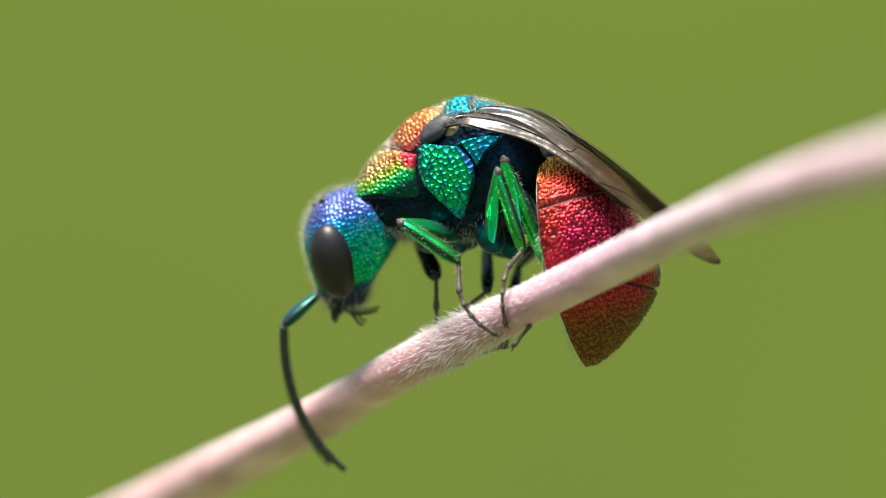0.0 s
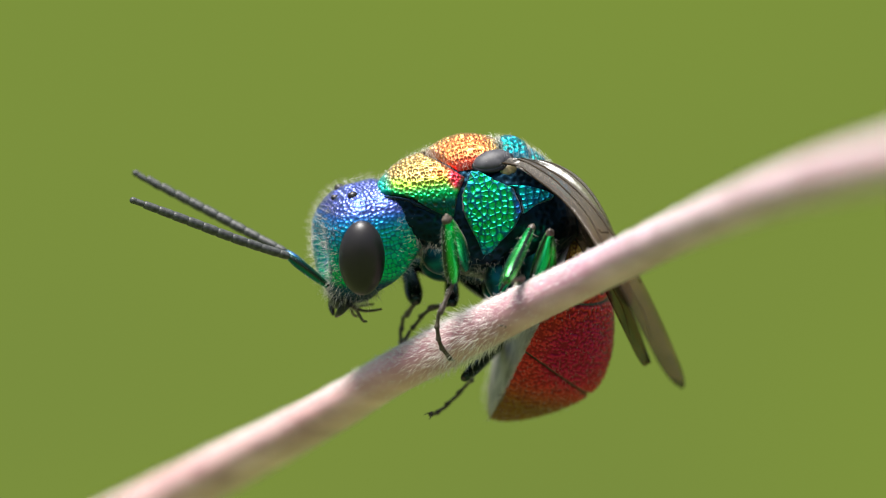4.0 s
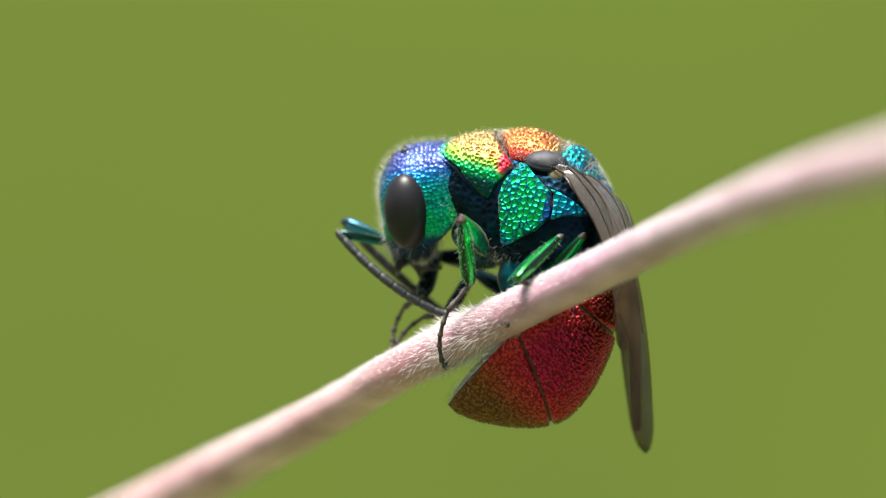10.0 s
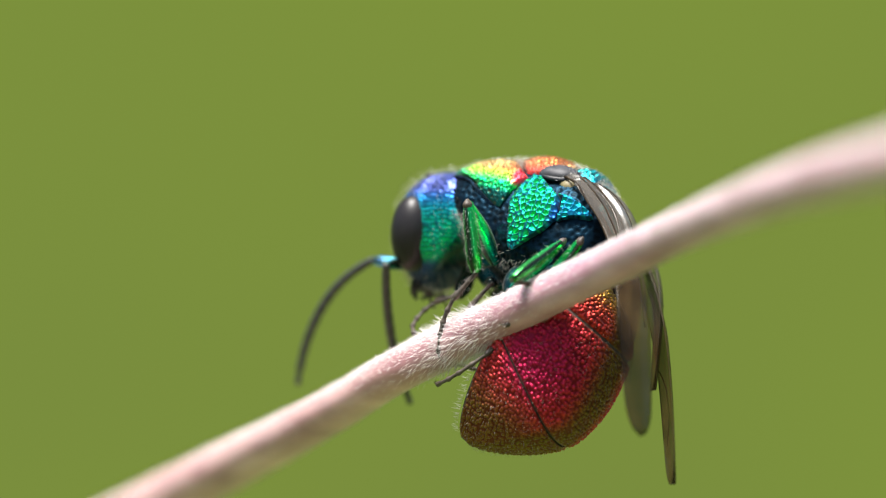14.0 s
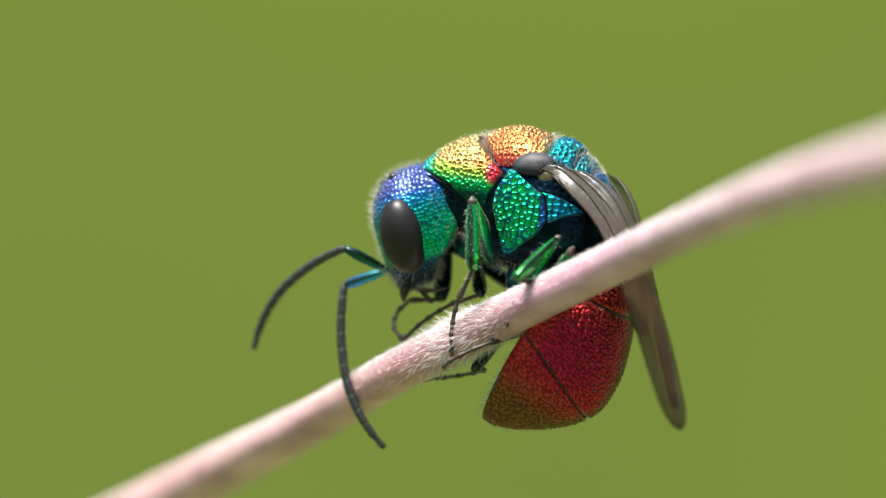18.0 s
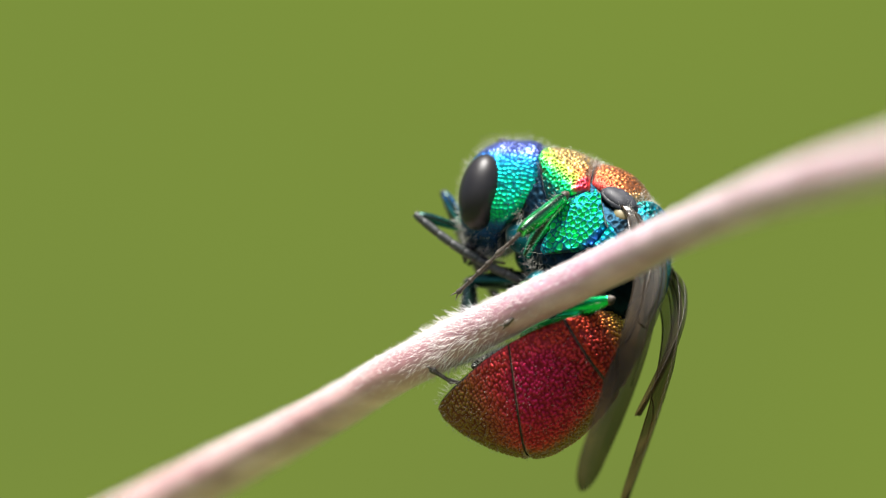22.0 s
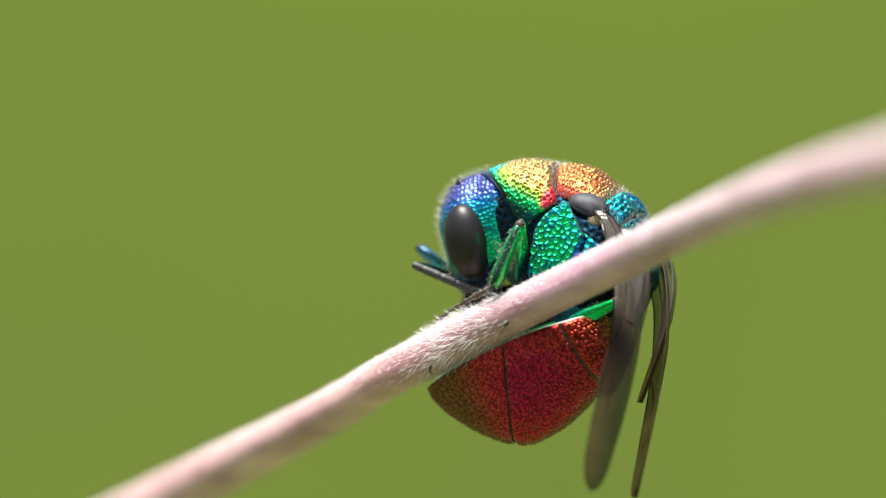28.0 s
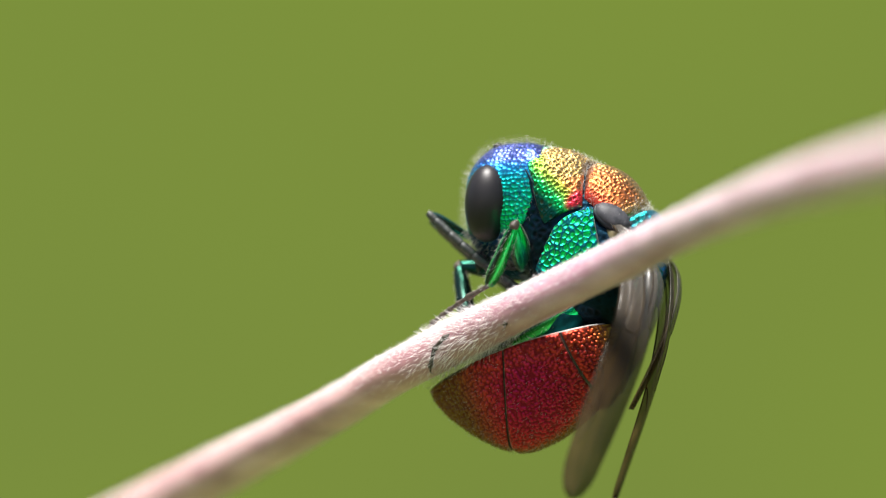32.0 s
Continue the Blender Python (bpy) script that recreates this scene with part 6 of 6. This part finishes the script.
FAR_FRONT_LEG = [
    (0, (-0.121, 0.472, -0.496), (-0.01, -0.122, -1.988), (0.34, -0.60, 0.73)), (0.5, (0.122, 0.896, -0.548), (0.09, -0.201, -1.787), (0.39, -0.58, 0.72)), (1, (0.361, 1.381, -0.592), (0.19, -0.283, -1.586), (-0.32, -0.45, 0.83)),
    (1.5, (0.261, 1.305, -0.592), (0.075, -0.189, -1.587), (0.83, -0.44, 0.35)), (2, (0.163, 1.026, -0.6), (-0.04, -0.098, -1.589), (0.41, -0.46, 0.79)), (2.5, (0.162, 0.542, -0.699), (-0.265, 0.082, -1.591), (0.49, -0.45, 0.74)),
    (3, (0.162, 0.509, -0.799), (-0.491, 0.261, -1.593), (0.56, -0.46, 0.69)), (3.5, (-0.494, 0.139, -1.049), (-0.592, 0.341, -1.996), (0.24, -0.69, 0.68)), (5.5, (-0.242, 0.115, -0.646), (-0.572, 0.325, -1.995), (0.38, -0.69, 0.62)),
    (6, (-0.243, 0.247, -0.647), (-0.572, 0.325, -1.995), (0.28, -0.75, 0.61)), (6.5, (-0.25, 0.268, -0.735), (-0.584, 0.335, -1.945), (0.25, -0.72, 0.64)), (7, (-0.258, 0.297, -0.823), (-0.597, 0.345, -1.895), (0.23, -0.70, 0.68)),
    (7.5, (-0.265, 0.448, -0.912), (-0.609, 0.355, -1.845), (0.27, -0.72, 0.65)), (8, (-0.273, 0.578, -1.001), (-0.622, 0.365, -1.795), (0.30, -0.74, 0.60)), (9, (-0.395, 0.447, -0.648), (-0.844, 0.54, -1.848), (0.37, -0.83, 0.41)),
    (10, (-0.359, 0.383, -0.824), (-0.844, 0.54, -1.848), (0.58, -0.67, 0.46)), (11, (-0.323, 0.275, -0.999), (-0.844, 0.54, -1.848), (0.63, -0.70, 0.33)), (11.3, (-0.636, 1.556, -0.634), (-0.996, 0.672, -1.76), (0.74, 0.53, 0.42)),
    (11.5, (-0.848, 0.19, -0.394), (-1.097, 0.761, -1.701), (0.60, -0.49, 0.63)), (11.7, (-0.513, 0.291, -0.39), (-0.854, 0.549, -1.617), (0.61, -0.52, 0.60)), (12, (-0.01, 0.618, -0.385), (-0.491, 0.261, -1.493), (0.41, -0.66, 0.63)),
    (12.5, (0.071, -0.234, -0.486), (-0.491, 0.261, -1.493), (0.89, -0.25, 0.38)), (13, (0.151, -0.101, -0.59), (-0.491, 0.261, -1.493), (0.86, -0.24, 0.45)), (13.5, (0.233, 0.434, -0.696), (-0.491, 0.261, -1.493), (0.57, -0.66, 0.49)),
    (14, (0.314, 0.474, -0.8), (-0.491, 0.261, -1.493), (0.64, -0.43, 0.64)), (14.5, (0.243, 0.518, -0.881), (-0.551, 0.309, -1.574), (0.63, -0.42, 0.66)), (15.5, (0.101, 0.403, -1.041), (-0.672, 0.405, -1.736), (0.72, -0.58, 0.39)),
    (16.5, (-0.04, -0.002, -1.198), (-0.793, 0.5, -1.898), (0.79, -0.61, 0.11)), (17, (-0.04, 0.628, -1.102), (-0.76, 0.474, -1.797), (0.66, -0.36, 0.67)), (17.5, (-0.04, 0.64, -1.001), (-0.726, 0.447, -1.696), (0.56, -0.42, 0.72)),
    (18, (-0.04, 0.631, -0.9), (-0.692, 0.42, -1.596), (0.37, -0.56, 0.74)), (18.5, (-0.066, 0.632, -0.951), (-0.692, 0.42, -1.596), (0.38, -0.70, 0.60)), (19, (-0.091, 0.657, -1.002), (-0.692, 0.42, -1.596), (0.34, -0.86, 0.38)),
    (20, (0.187, 0.512, -0.8), (-0.541, 0.301, -1.569), (0.51, -0.75, 0.42)), (21, (0.465, 0.295, -0.597), (-0.391, 0.181, -1.542), (0.49, -0.71, 0.51)), (22, (0.45, 0.012, -1.271), (-0.796, 0.900, -2.055), (0.34, -0.36, 0.87)),
    (23, (0.452, 0.094, -1.294), (-0.796, 0.900, -2.055), (0.83, -0.29, -0.47)), (24, (0.423, 0.06, -1.33), (-0.796, 0.900, -2.055), (0.80, -0.58, 0.12)), (25, (0.434, 0.163, -1.329), (-0.796, 0.900, -2.055), (0.59, -0.76, 0.27)),
    (28, (0.442, 0.041, -1.323), (-0.796, 0.900, -2.055), (-0.30, -0.54, 0.79)), (29, (0.447, 0.126, -1.272), (-0.796, 0.900, -2.055), (0.80, -0.23, -0.55)), (30, (-0.1, 1.392, -1.045), (-0.904, 0.593, -2.1), (0.97, -0.20, 0.11)),
    (31, (-0.09, 1.431, -1.045), (-0.925, 0.611, -2.121), (0.54, -0.05, 0.84)), (32, (0.439, 0.086, -1.323), (-0.796, 0.900, -2.055), (0.99, -0.16, -0.01)),
]
FAR_MIDDLE_LEG = [
    (0, (0.791, 0.477, -0.75), (0.19, -0.283, -1.636), (0.21, -0.74, 0.64)), (0.5, (0.655, 0.604, -0.878), (0.175, -0.27, -1.611), (0.37, -0.72, 0.59)), (1, (0.509, 1.084, -0.988), (0.16, -0.257, -1.587), (0.57, -0.68, 0.46)),
    (1.5, (0.409, 1.149, -0.989), (0.11, -0.217, -1.587), (0.59, -0.67, 0.45)), (2, (0.315, 0.445, -1.004), (0.06, -0.177, -1.588), (0.58, -0.54, 0.61)), (2.5, (0.262, -0.169, -0.999), (-0.157, -0.005, -1.723), (0.65, -0.48, 0.59)),
    (3, (0.211, -0.489, -0.997), (-0.374, 0.168, -1.859), (0.74, -0.41, 0.53)), (3.5, (0.162, -0.122, -1), (-0.592, 0.341, -1.996), (0.24, -0.75, 0.61)), (5.5, (0.162, 0.042, -1.051), (-0.894, 0.584, -1.919), (0.33, -0.73, 0.60)),
    (6, (0.153, 0.09, -1.065), (-0.894, 0.584, -1.919), (0.32, -0.74, 0.59)), (6.5, (0.143, 0.062, -1.079), (-0.894, 0.584, -1.919), (0.30, -0.73, 0.61)), (7, (0.134, 0.032, -1.092), (-0.894, 0.584, -1.919), (0.28, -0.72, 0.64)),
    (7.5, (0.125, 0.162, -1.107), (-0.894, 0.584, -1.919), (0.28, -0.76, 0.59)), (8, (0.116, 0.28, -1.122), (-0.894, 0.584, -1.919), (0.27, -0.80, 0.53)), (9, (0.098, 0.46, -1.151), (-0.894, 0.584, -1.919), (0.35, -0.82, 0.46)),
    (10, (0.079, 0.329, -1.177), (-0.894, 0.584, -1.919), (0.49, -0.69, 0.54)), (11, (0.061, 0.401, -1.204), (-0.894, 0.584, -1.919), (0.45, -0.78, 0.43)), (11.3, (0.152, 0.128, -0.9), (-0.925, 0.611, -1.847), (0.51, -0.77, 0.38)),
    (11.5, (0.213, 0.388, -0.7), (-0.945, 0.628, -1.799), (0.37, -0.83, 0.40)), (11.7, (0.395, 0.273, -0.659), (-0.743, 0.46, -1.676), (0.41, -0.77, 0.48)), (12, (0.669, 0.274, -0.598), (-0.441, 0.221, -1.493), (0.36, -0.81, 0.47)),
    (12.5, (0.717, -0.284, -0.596), (-0.416, 0.201, -1.618), (0.74, -0.42, 0.52)), (13, (0.767, -0.269, -0.596), (-0.391, 0.181, -1.743), (0.74, -0.46, 0.49)), (13.5, (0.82, -0.022, -0.597), (-0.365, 0.161, -1.868), (0.62, -0.70, 0.35)),
    (14, (0.868, -0.263, -0.596), (-0.34, 0.142, -1.992), (0.75, -0.47, 0.46)), (14.5, (0.843, -0.253, -0.621), (-0.384, 0.176, -1.943), (0.74, -0.47, 0.48)), (15.5, (0.794, -0.089, -0.672), (-0.472, 0.246, -1.844), (0.70, -0.68, 0.23)),
    (16.5, (0.744, 0.093, -0.724), (-0.56, 0.316, -1.745), (0.56, -0.83, -0.09)), (17, (0.718, -0.123, -0.748), (-0.604, 0.351, -1.695), (0.70, -0.57, 0.43)), (17.5, (0.692, -0.105, -0.773), (-0.648, 0.386, -1.645), (0.62, -0.66, 0.43)),
    (18, (0.667, -0.058, -0.799), (-0.692, 0.42, -1.596), (0.46, -0.80, 0.39)), (18.5, (0.681, 0.153, -0.825), (-0.686, 0.415, -1.596), (0.37, -0.88, 0.30)), (19, (0.695, 0.44, -0.853), (-0.68, 0.41, -1.595), (0.22, -0.96, 0.14)),
    (20, (0.781, 0.108, -1.454), (-0.844, 0.600, -2.150), (0.63, -0.68, -0.36)), (21, (0.781, 0.201, -1.441), (-0.844, 0.600, -2.150), (0.73, -0.44, -0.53)), (22, (0.78, 0.044, -1.418), (-0.844, 0.600, -2.150), (0.47, -0.88, -0.06)),
    (23, (0.765, -0.055, -1.447), (-0.844, 0.600, -2.150), (0.05, -0.93, 0.37)), (24, (0.779, 0.127, -1.437), (-0.844, 0.600, -2.150), (0.27, -0.96, 0.09)), (25, (0.763, -0.02, -1.454), (-0.844, 0.600, -2.150), (0.34, -0.93, -0.09)),
    (28, (0.781, 0.055, -1.44), (-0.844, 0.600, -2.150), (0.40, -0.89, -0.21)), (29, (0.769, 0.228, -1.446), (-0.844, 0.600, -2.150), (0.75, -0.46, -0.47)), (30, (0.798, 0.258, -1.435), (-0.844, 0.600, -2.150), (0.67, -0.62, -0.40)),
    (31, (0.786, 0.212, -1.441), (-0.844, 0.600, -2.150), (0.69, -0.60, -0.41)), (32, (0.786, 0.259, -1.556), (-0.844, 0.600, -2.150), (0.65, -0.59, -0.49)),
]
FAR_HIND_LEG = [
    (0, (1.072, 0.052, -1.729), (0.358, -0.572, -1.981), (0.40, -0.84, 0.36)), (0.5, (1.023, 0.213, -1.772), (0.333, -0.55, -2.031), (0.50, -0.79, 0.36)), (1, (0.975, 0.582, -1.818), (0.309, -0.529, -2.081), (0.76, -0.46, 0.46)),
    (1.5, (1.507, 0.059, -1.918), (0.343, -0.559, -2.03), (0.37, -0.91, -0.18)), (2, (0.751, -0.028, -1.948), (0.16, -0.1, -1.648), (-0.30, -0.71, -0.64)), (2.5, (1.173, -0.304, -2.264), (-1.655, 1.106, -2.513), (0.02, -1.00, -0.06)),
    (3, (1.174, -0.324, -2.115), (-0.49, 0.12, -2.142), (0.33, -0.92, -0.21)), (3.5, (0.313, -0.265, -2.315), (-0.24, -0.08, -2.938), (-0.02, -0.99, -0.11)), (5.5, (0.314, -0.29, -1.892), (-0.36, 0.016, -2.31), (0.24, -0.95, -0.19)),
    (6, (0.314, -0.28, -1.892), (-0.371, 0.025, -2.31), (0.27, -0.94, -0.19)), (6.5, (0.314, -0.287, -1.892), (-0.382, 0.033, -2.311), (0.29, -0.95, -0.14)), (7, (0.314, -0.3, -1.892), (-0.393, 0.042, -2.311), (0.30, -0.95, -0.10)),
    (7.5, (0.314, -0.267, -1.892), (-0.404, 0.051, -2.311), (0.27, -0.95, -0.13)), (8, (0.314, -0.24, -1.893), (-0.414, 0.059, -2.311), (0.23, -0.96, -0.16)), (9, (0.314, -0.283, -1.892), (-0.436, 0.077, -2.311), (0.31, -0.93, -0.21)),
    (10, (0.313, -0.377, -1.891), (-0.458, 0.094, -2.312), (0.49, -0.87, -0.06)), (11, (0.313, -0.348, -1.891), (-0.48, 0.111, -2.312), (0.45, -0.88, -0.15)), (11.3, (0.314, -0.337, -1.891), (-0.486, 0.117, -2.312), (0.45, -0.88, -0.15)),
    (11.5, (0.313, -0.691, -1.886), (-0.49, 0.12, -2.312), (0.34, -0.90, -0.28)), (11.7, (0.374, -0.501, -1.977), (-0.39, 0.04, -2.283), (0.44, -0.90, -0.06)), (12, (0.465, -0.406, -2.111), (-0.24, -0.08, -2.239), (0.45, -0.89, 0.02)),
    (12.5, (0.54, -0.643, -2.083), (-0.26, -0.064, -2.114), (0.87, -0.47, 0.16)), (13, (0.615, -0.742, -2.057), (-0.28, -0.048, -1.989), (0.86, -0.49, 0.15)), (13.5, (0.691, -0.651, -2.034), (-0.3, -0.032, -1.865), (0.75, -0.66, 0.01)),
    (14, (0.766, -0.862, -2.006), (-0.32, -0.016, -1.74), (0.86, -0.50, 0.11)), (14.5, (0.733, -0.807, -2.023), (-0.323, -0.013, -1.838), (0.85, -0.50, 0.14)), (15.5, (0.666, -0.665, -2.059), (-0.33, -0.008, -2.035), (0.76, -0.65, -0.07)),
    (16.5, (0.599, -0.644, -2.092), (-0.337, -0.003, -2.232), (0.58, -0.72, -0.39)), (17, (0.564, -0.88, -2.105), (-0.34, 0, -2.33), (0.77, -0.63, 0.04)), (17.5, (0.564, -0.858, -2.099), (-0.343, 0.002, -2.318), (0.71, -0.71, -0.00)),
    (18, (0.564, -0.79, -2.094), (-0.345, 0.004, -2.305), (0.56, -0.82, -0.10)), (18.5, (0.565, -0.6, -2.091), (-0.348, 0.006, -2.293), (0.46, -0.86, -0.22)), (19, (0.567, -0.336, -2.089), (-0.35, 0.008, -2.28), (0.28, -0.87, -0.40)),
    (20, (0.566, -0.532, -2.073), (-0.355, 0.012, -2.255), (0.48, -0.85, -0.23)), (21, (0.564, -0.82, -2.056), (-0.36, 0.016, -2.23), (0.62, -0.78, -0.09)), (22, (0.564, -0.822, -2.056), (-0.356, 0.013, -2.232), (0.69, -0.69, -0.19)),
    (23, (0.564, -0.881, -2.055), (-0.353, 0.01, -2.234), (0.77, -0.63, -0.11)), (24, (0.565, -0.667, -2.059), (-0.349, 0.007, -2.236), (0.61, -0.77, -0.17)), (25, (0.565, -0.74, -2.057), (-0.345, 0.004, -2.237), (0.68, -0.73, -0.05)),
    (28, (0.565, -0.634, -2.059), (-0.335, -0.004, -2.243), (0.68, -0.73, -0.07)), (29, (0.565, -0.694, -2.058), (-0.331, -0.007, -2.244), (0.72, -0.70, -0.04)), (30, (0.565, -0.689, -2.058), (-0.327, -0.01, -2.246), (0.71, -0.70, -0.04)),
    (31, (0.565, -0.685, -2.058), (-0.324, -0.013, -2.248), (0.72, -0.69, -0.04)), (32, (0.566, -0.374, -2.064), (-0.32, -0.016, -2.25), (0.63, -0.66, -0.42)),
]
NEAR_ANTENNA = [
    (0, 223, 268, 290, 318, 12, -26), (0.5, 207, 255, 266, 284, 12, -26), (1, 240, 250, 255, 260, 12, -26), (1.5, 185, 190, 200, 210, 12, -26), (2, 165, 192, 230, 260, 12, -44), (2.5, 150, 183, 200, 215, 12, -26),
    (3, 163, 189, 209, 238, 12, 12), (3.5, 137, 150, 148, 145, 12, 12), (5.5, 170, 228, 240, 260, 12, 12), (6, 170, 225, 252, 268, 12, 12), (6.5, 170, 205, 225, 248, 12, 12), (7, 152, 245, 262, 283, 12, 12),
    (7.5, 150, 265, 280, 300, 12, 12), (8, 153, 285, 315, 312, 12, 12), (9, 172, 320, 352, 243, 12, 12), (10, 168, 310, 325, 345, 12, 12), (11, 194, 325, 342, 345, 12, 12), (11.3, 192.2, 323.0, 340.6, 345.2, 12.0, 12),
    (11.5, 172, 300, 325, 348, 12, 12), (11.7, 149.5, 238.5, 261.2, 276.0, 12.0, 12), (12, 142, 218, 240, 252, 12, -26), (12.5, 148, 220, 235, 250, 12, -26), (13, 203, 262, 285, 345, 12, 18), (13.5, 208, 267, 285, 326, 12, 12),
    (14, 175, 268, 278, 290, 62, -44), (14.5, 168, 228, 240, 255, 12, -26), (15.5, 162.5, 225.0, 240.0, 255.0, 12.0, 12), (16.5, 157, 222, 240, 255, 12, 12), (17, 176, 258, 258, 255, 12, -26), (17.5, 160, 188, 198, 215, 12, -26),
    (18, 153, 200, 222, 255, 12, -44), (18.5, 165, 183, 186, 192, 12, -26), (19, 130, 290, 305, 312, 12, 12), (20, 170, 325, 318, 240, 12, 12), (21, 140, 290, 315, 360, 12, 12), (22, 163, 318, 332, 342, 12, 12),
    (23, 190, 345, 350, 355, 30, 12), (24, 170, 337, 342, 345, 38, 12), (25, 140, 318, 322, 330, 35, 12), (28, 163, 336, 340, 345, 34, 12), (29, 167, 330, 333, 340, 34, 12), (30, 167, 330, 332, 338, 34, 12),
    (31, 167, 330, 333, 340, 34, 12), (32, 150, 315, 322, 328, 12, 12),
]
FAR_ANTENNA = [
    (0, 220, 267, 284, 308, -14, -34), (0.5, 175, 220, 240, 250, -14, -34), (1, 235, 235, 250, 258, -14, -34), (1.5, 180, 178, 195, 212, -14, -34), (2, 168, 262, 278, 290, -14, -34), (2.5, 155, 172, 180, 185, -14, -34),
    (3, 166, 187, 205, 235, -14, -14), (3.5, 140, 152, 150, 145, -14, -14), (5.5, 168, 205, 220, 235, -14, -14), (6, 190, 275, 285, 303, -14, -14), (6.5, 185, 262, 264, 268, -14, -14), (7, 155, 250, 268, 280, -14, -14),
    (7.5, 155, 300, 315, 322, -14, -14), (8, 165, 285, 303, 308, -14, -14), (9, 160, 316, 322, 325, -14, -14), (10, 155, 312, 318, 325, -14, -14), (11, 150, 310, 305, 290, -14, -14), (11.3, 150.6, 306.0, 303.4, 291.2, -14.0, -14),
    (11.5, 157, 260, 285, 305, -14, -14), (11.7, 151.8, 245.0, 267.8, 278.8, -14.0, -14), (12, 150, 240, 262, 270, -14, -44), (12.5, 175, 190, 200, 210, -14, -34), (13, 162, 185, 222, 255, -14, -44), (13.5, 197, 240, 265, 285, -14, -14),
    (14, 172, 207, 240, 262, -14, -34), (14.5, 160, 165, 172, 182, -14, -34), (15.5, 157.5, 182.5, 190.0, 198.5, -14.0, -14), (16.5, 155, 200, 208, 215, -14, -14), (17, 140, 235, 255, 258, -14, -34), (17.5, 155, 182, 196, 212, -14, -34),
    (18, 200, 262, 280, 312, -14, 6), (18.5, 195, 245, 262, 280, -14, -34), (19, 157, 315, 315, 312, -14, -14), (20, 160, 315, 315, 300, -14, -14), (21, 150, 300, 315, 330, -14, -14), (22, 122, 290, 300, 310, -14, -14),
    (23, 115, 300, 310, 320, -14, -14), (24, 141, 310, 320, 330, -14, -14), (25, 138, 310, 318, 325, -14, -14), (28, 143, 315, 325, 330, -14, -14), (29, 140, 310, 320, 330, -14, -14), (30, 133, 290, 310, 325, -14, -14),
    (31, 125, 285, 290, 300, -14, -14), (32, 157, 315, 322, 328, -14, -14),
]


def heading(turn, tilt):
    """A way in the world: turn in the upright plane across the view, tilt towards the viewer."""
    a, b = radians(turn), radians(tilt)
    return Vector((math.cos(a) * math.cos(b), -math.sin(b), math.sin(a) * math.cos(b)))


def motions():
    walk(wasp, BODY)
    walk(head, HEAD)
    walk(gaster, GASTER_POSE)
    for key, rows in ((("near", 0), NEAR_FORE_WING), (("near", 1), NEAR_HIND_WING), (("far", 0), FAR_FORE_WING), (("far", 1), FAR_HIND_WING)):
        walk(wings[key], rows)
    body = dict(BODY)
    nod = dict(HEAD)
    for key, rows in (("near_front", NEAR_FRONT_LEG), ("near_middle", NEAR_MIDDLE_LEG), ("near_hind", NEAR_HIND_LEG), ("far_front", FAR_FRONT_LEG), ("far_middle", FAR_MIDDLE_LEG), ("far_hind", FAR_HIND_LEG)):
        legs[key].key([(t, body[t], Vector(a) * MM, Vector(f) * MM, Vector(b)) for t, a, f, b in rows])
    for key, rows in (("near", NEAR_ANTENNA), ("far", FAR_ANTENNA)):
        antennae[key].key([(t, body[t], nod[t], (heading(a, first), heading(b, tilt), heading(c, tilt * 0.8), heading(d, tilt * 0.4))) for t, a, b, c, d, first, tilt in rows])


motions()
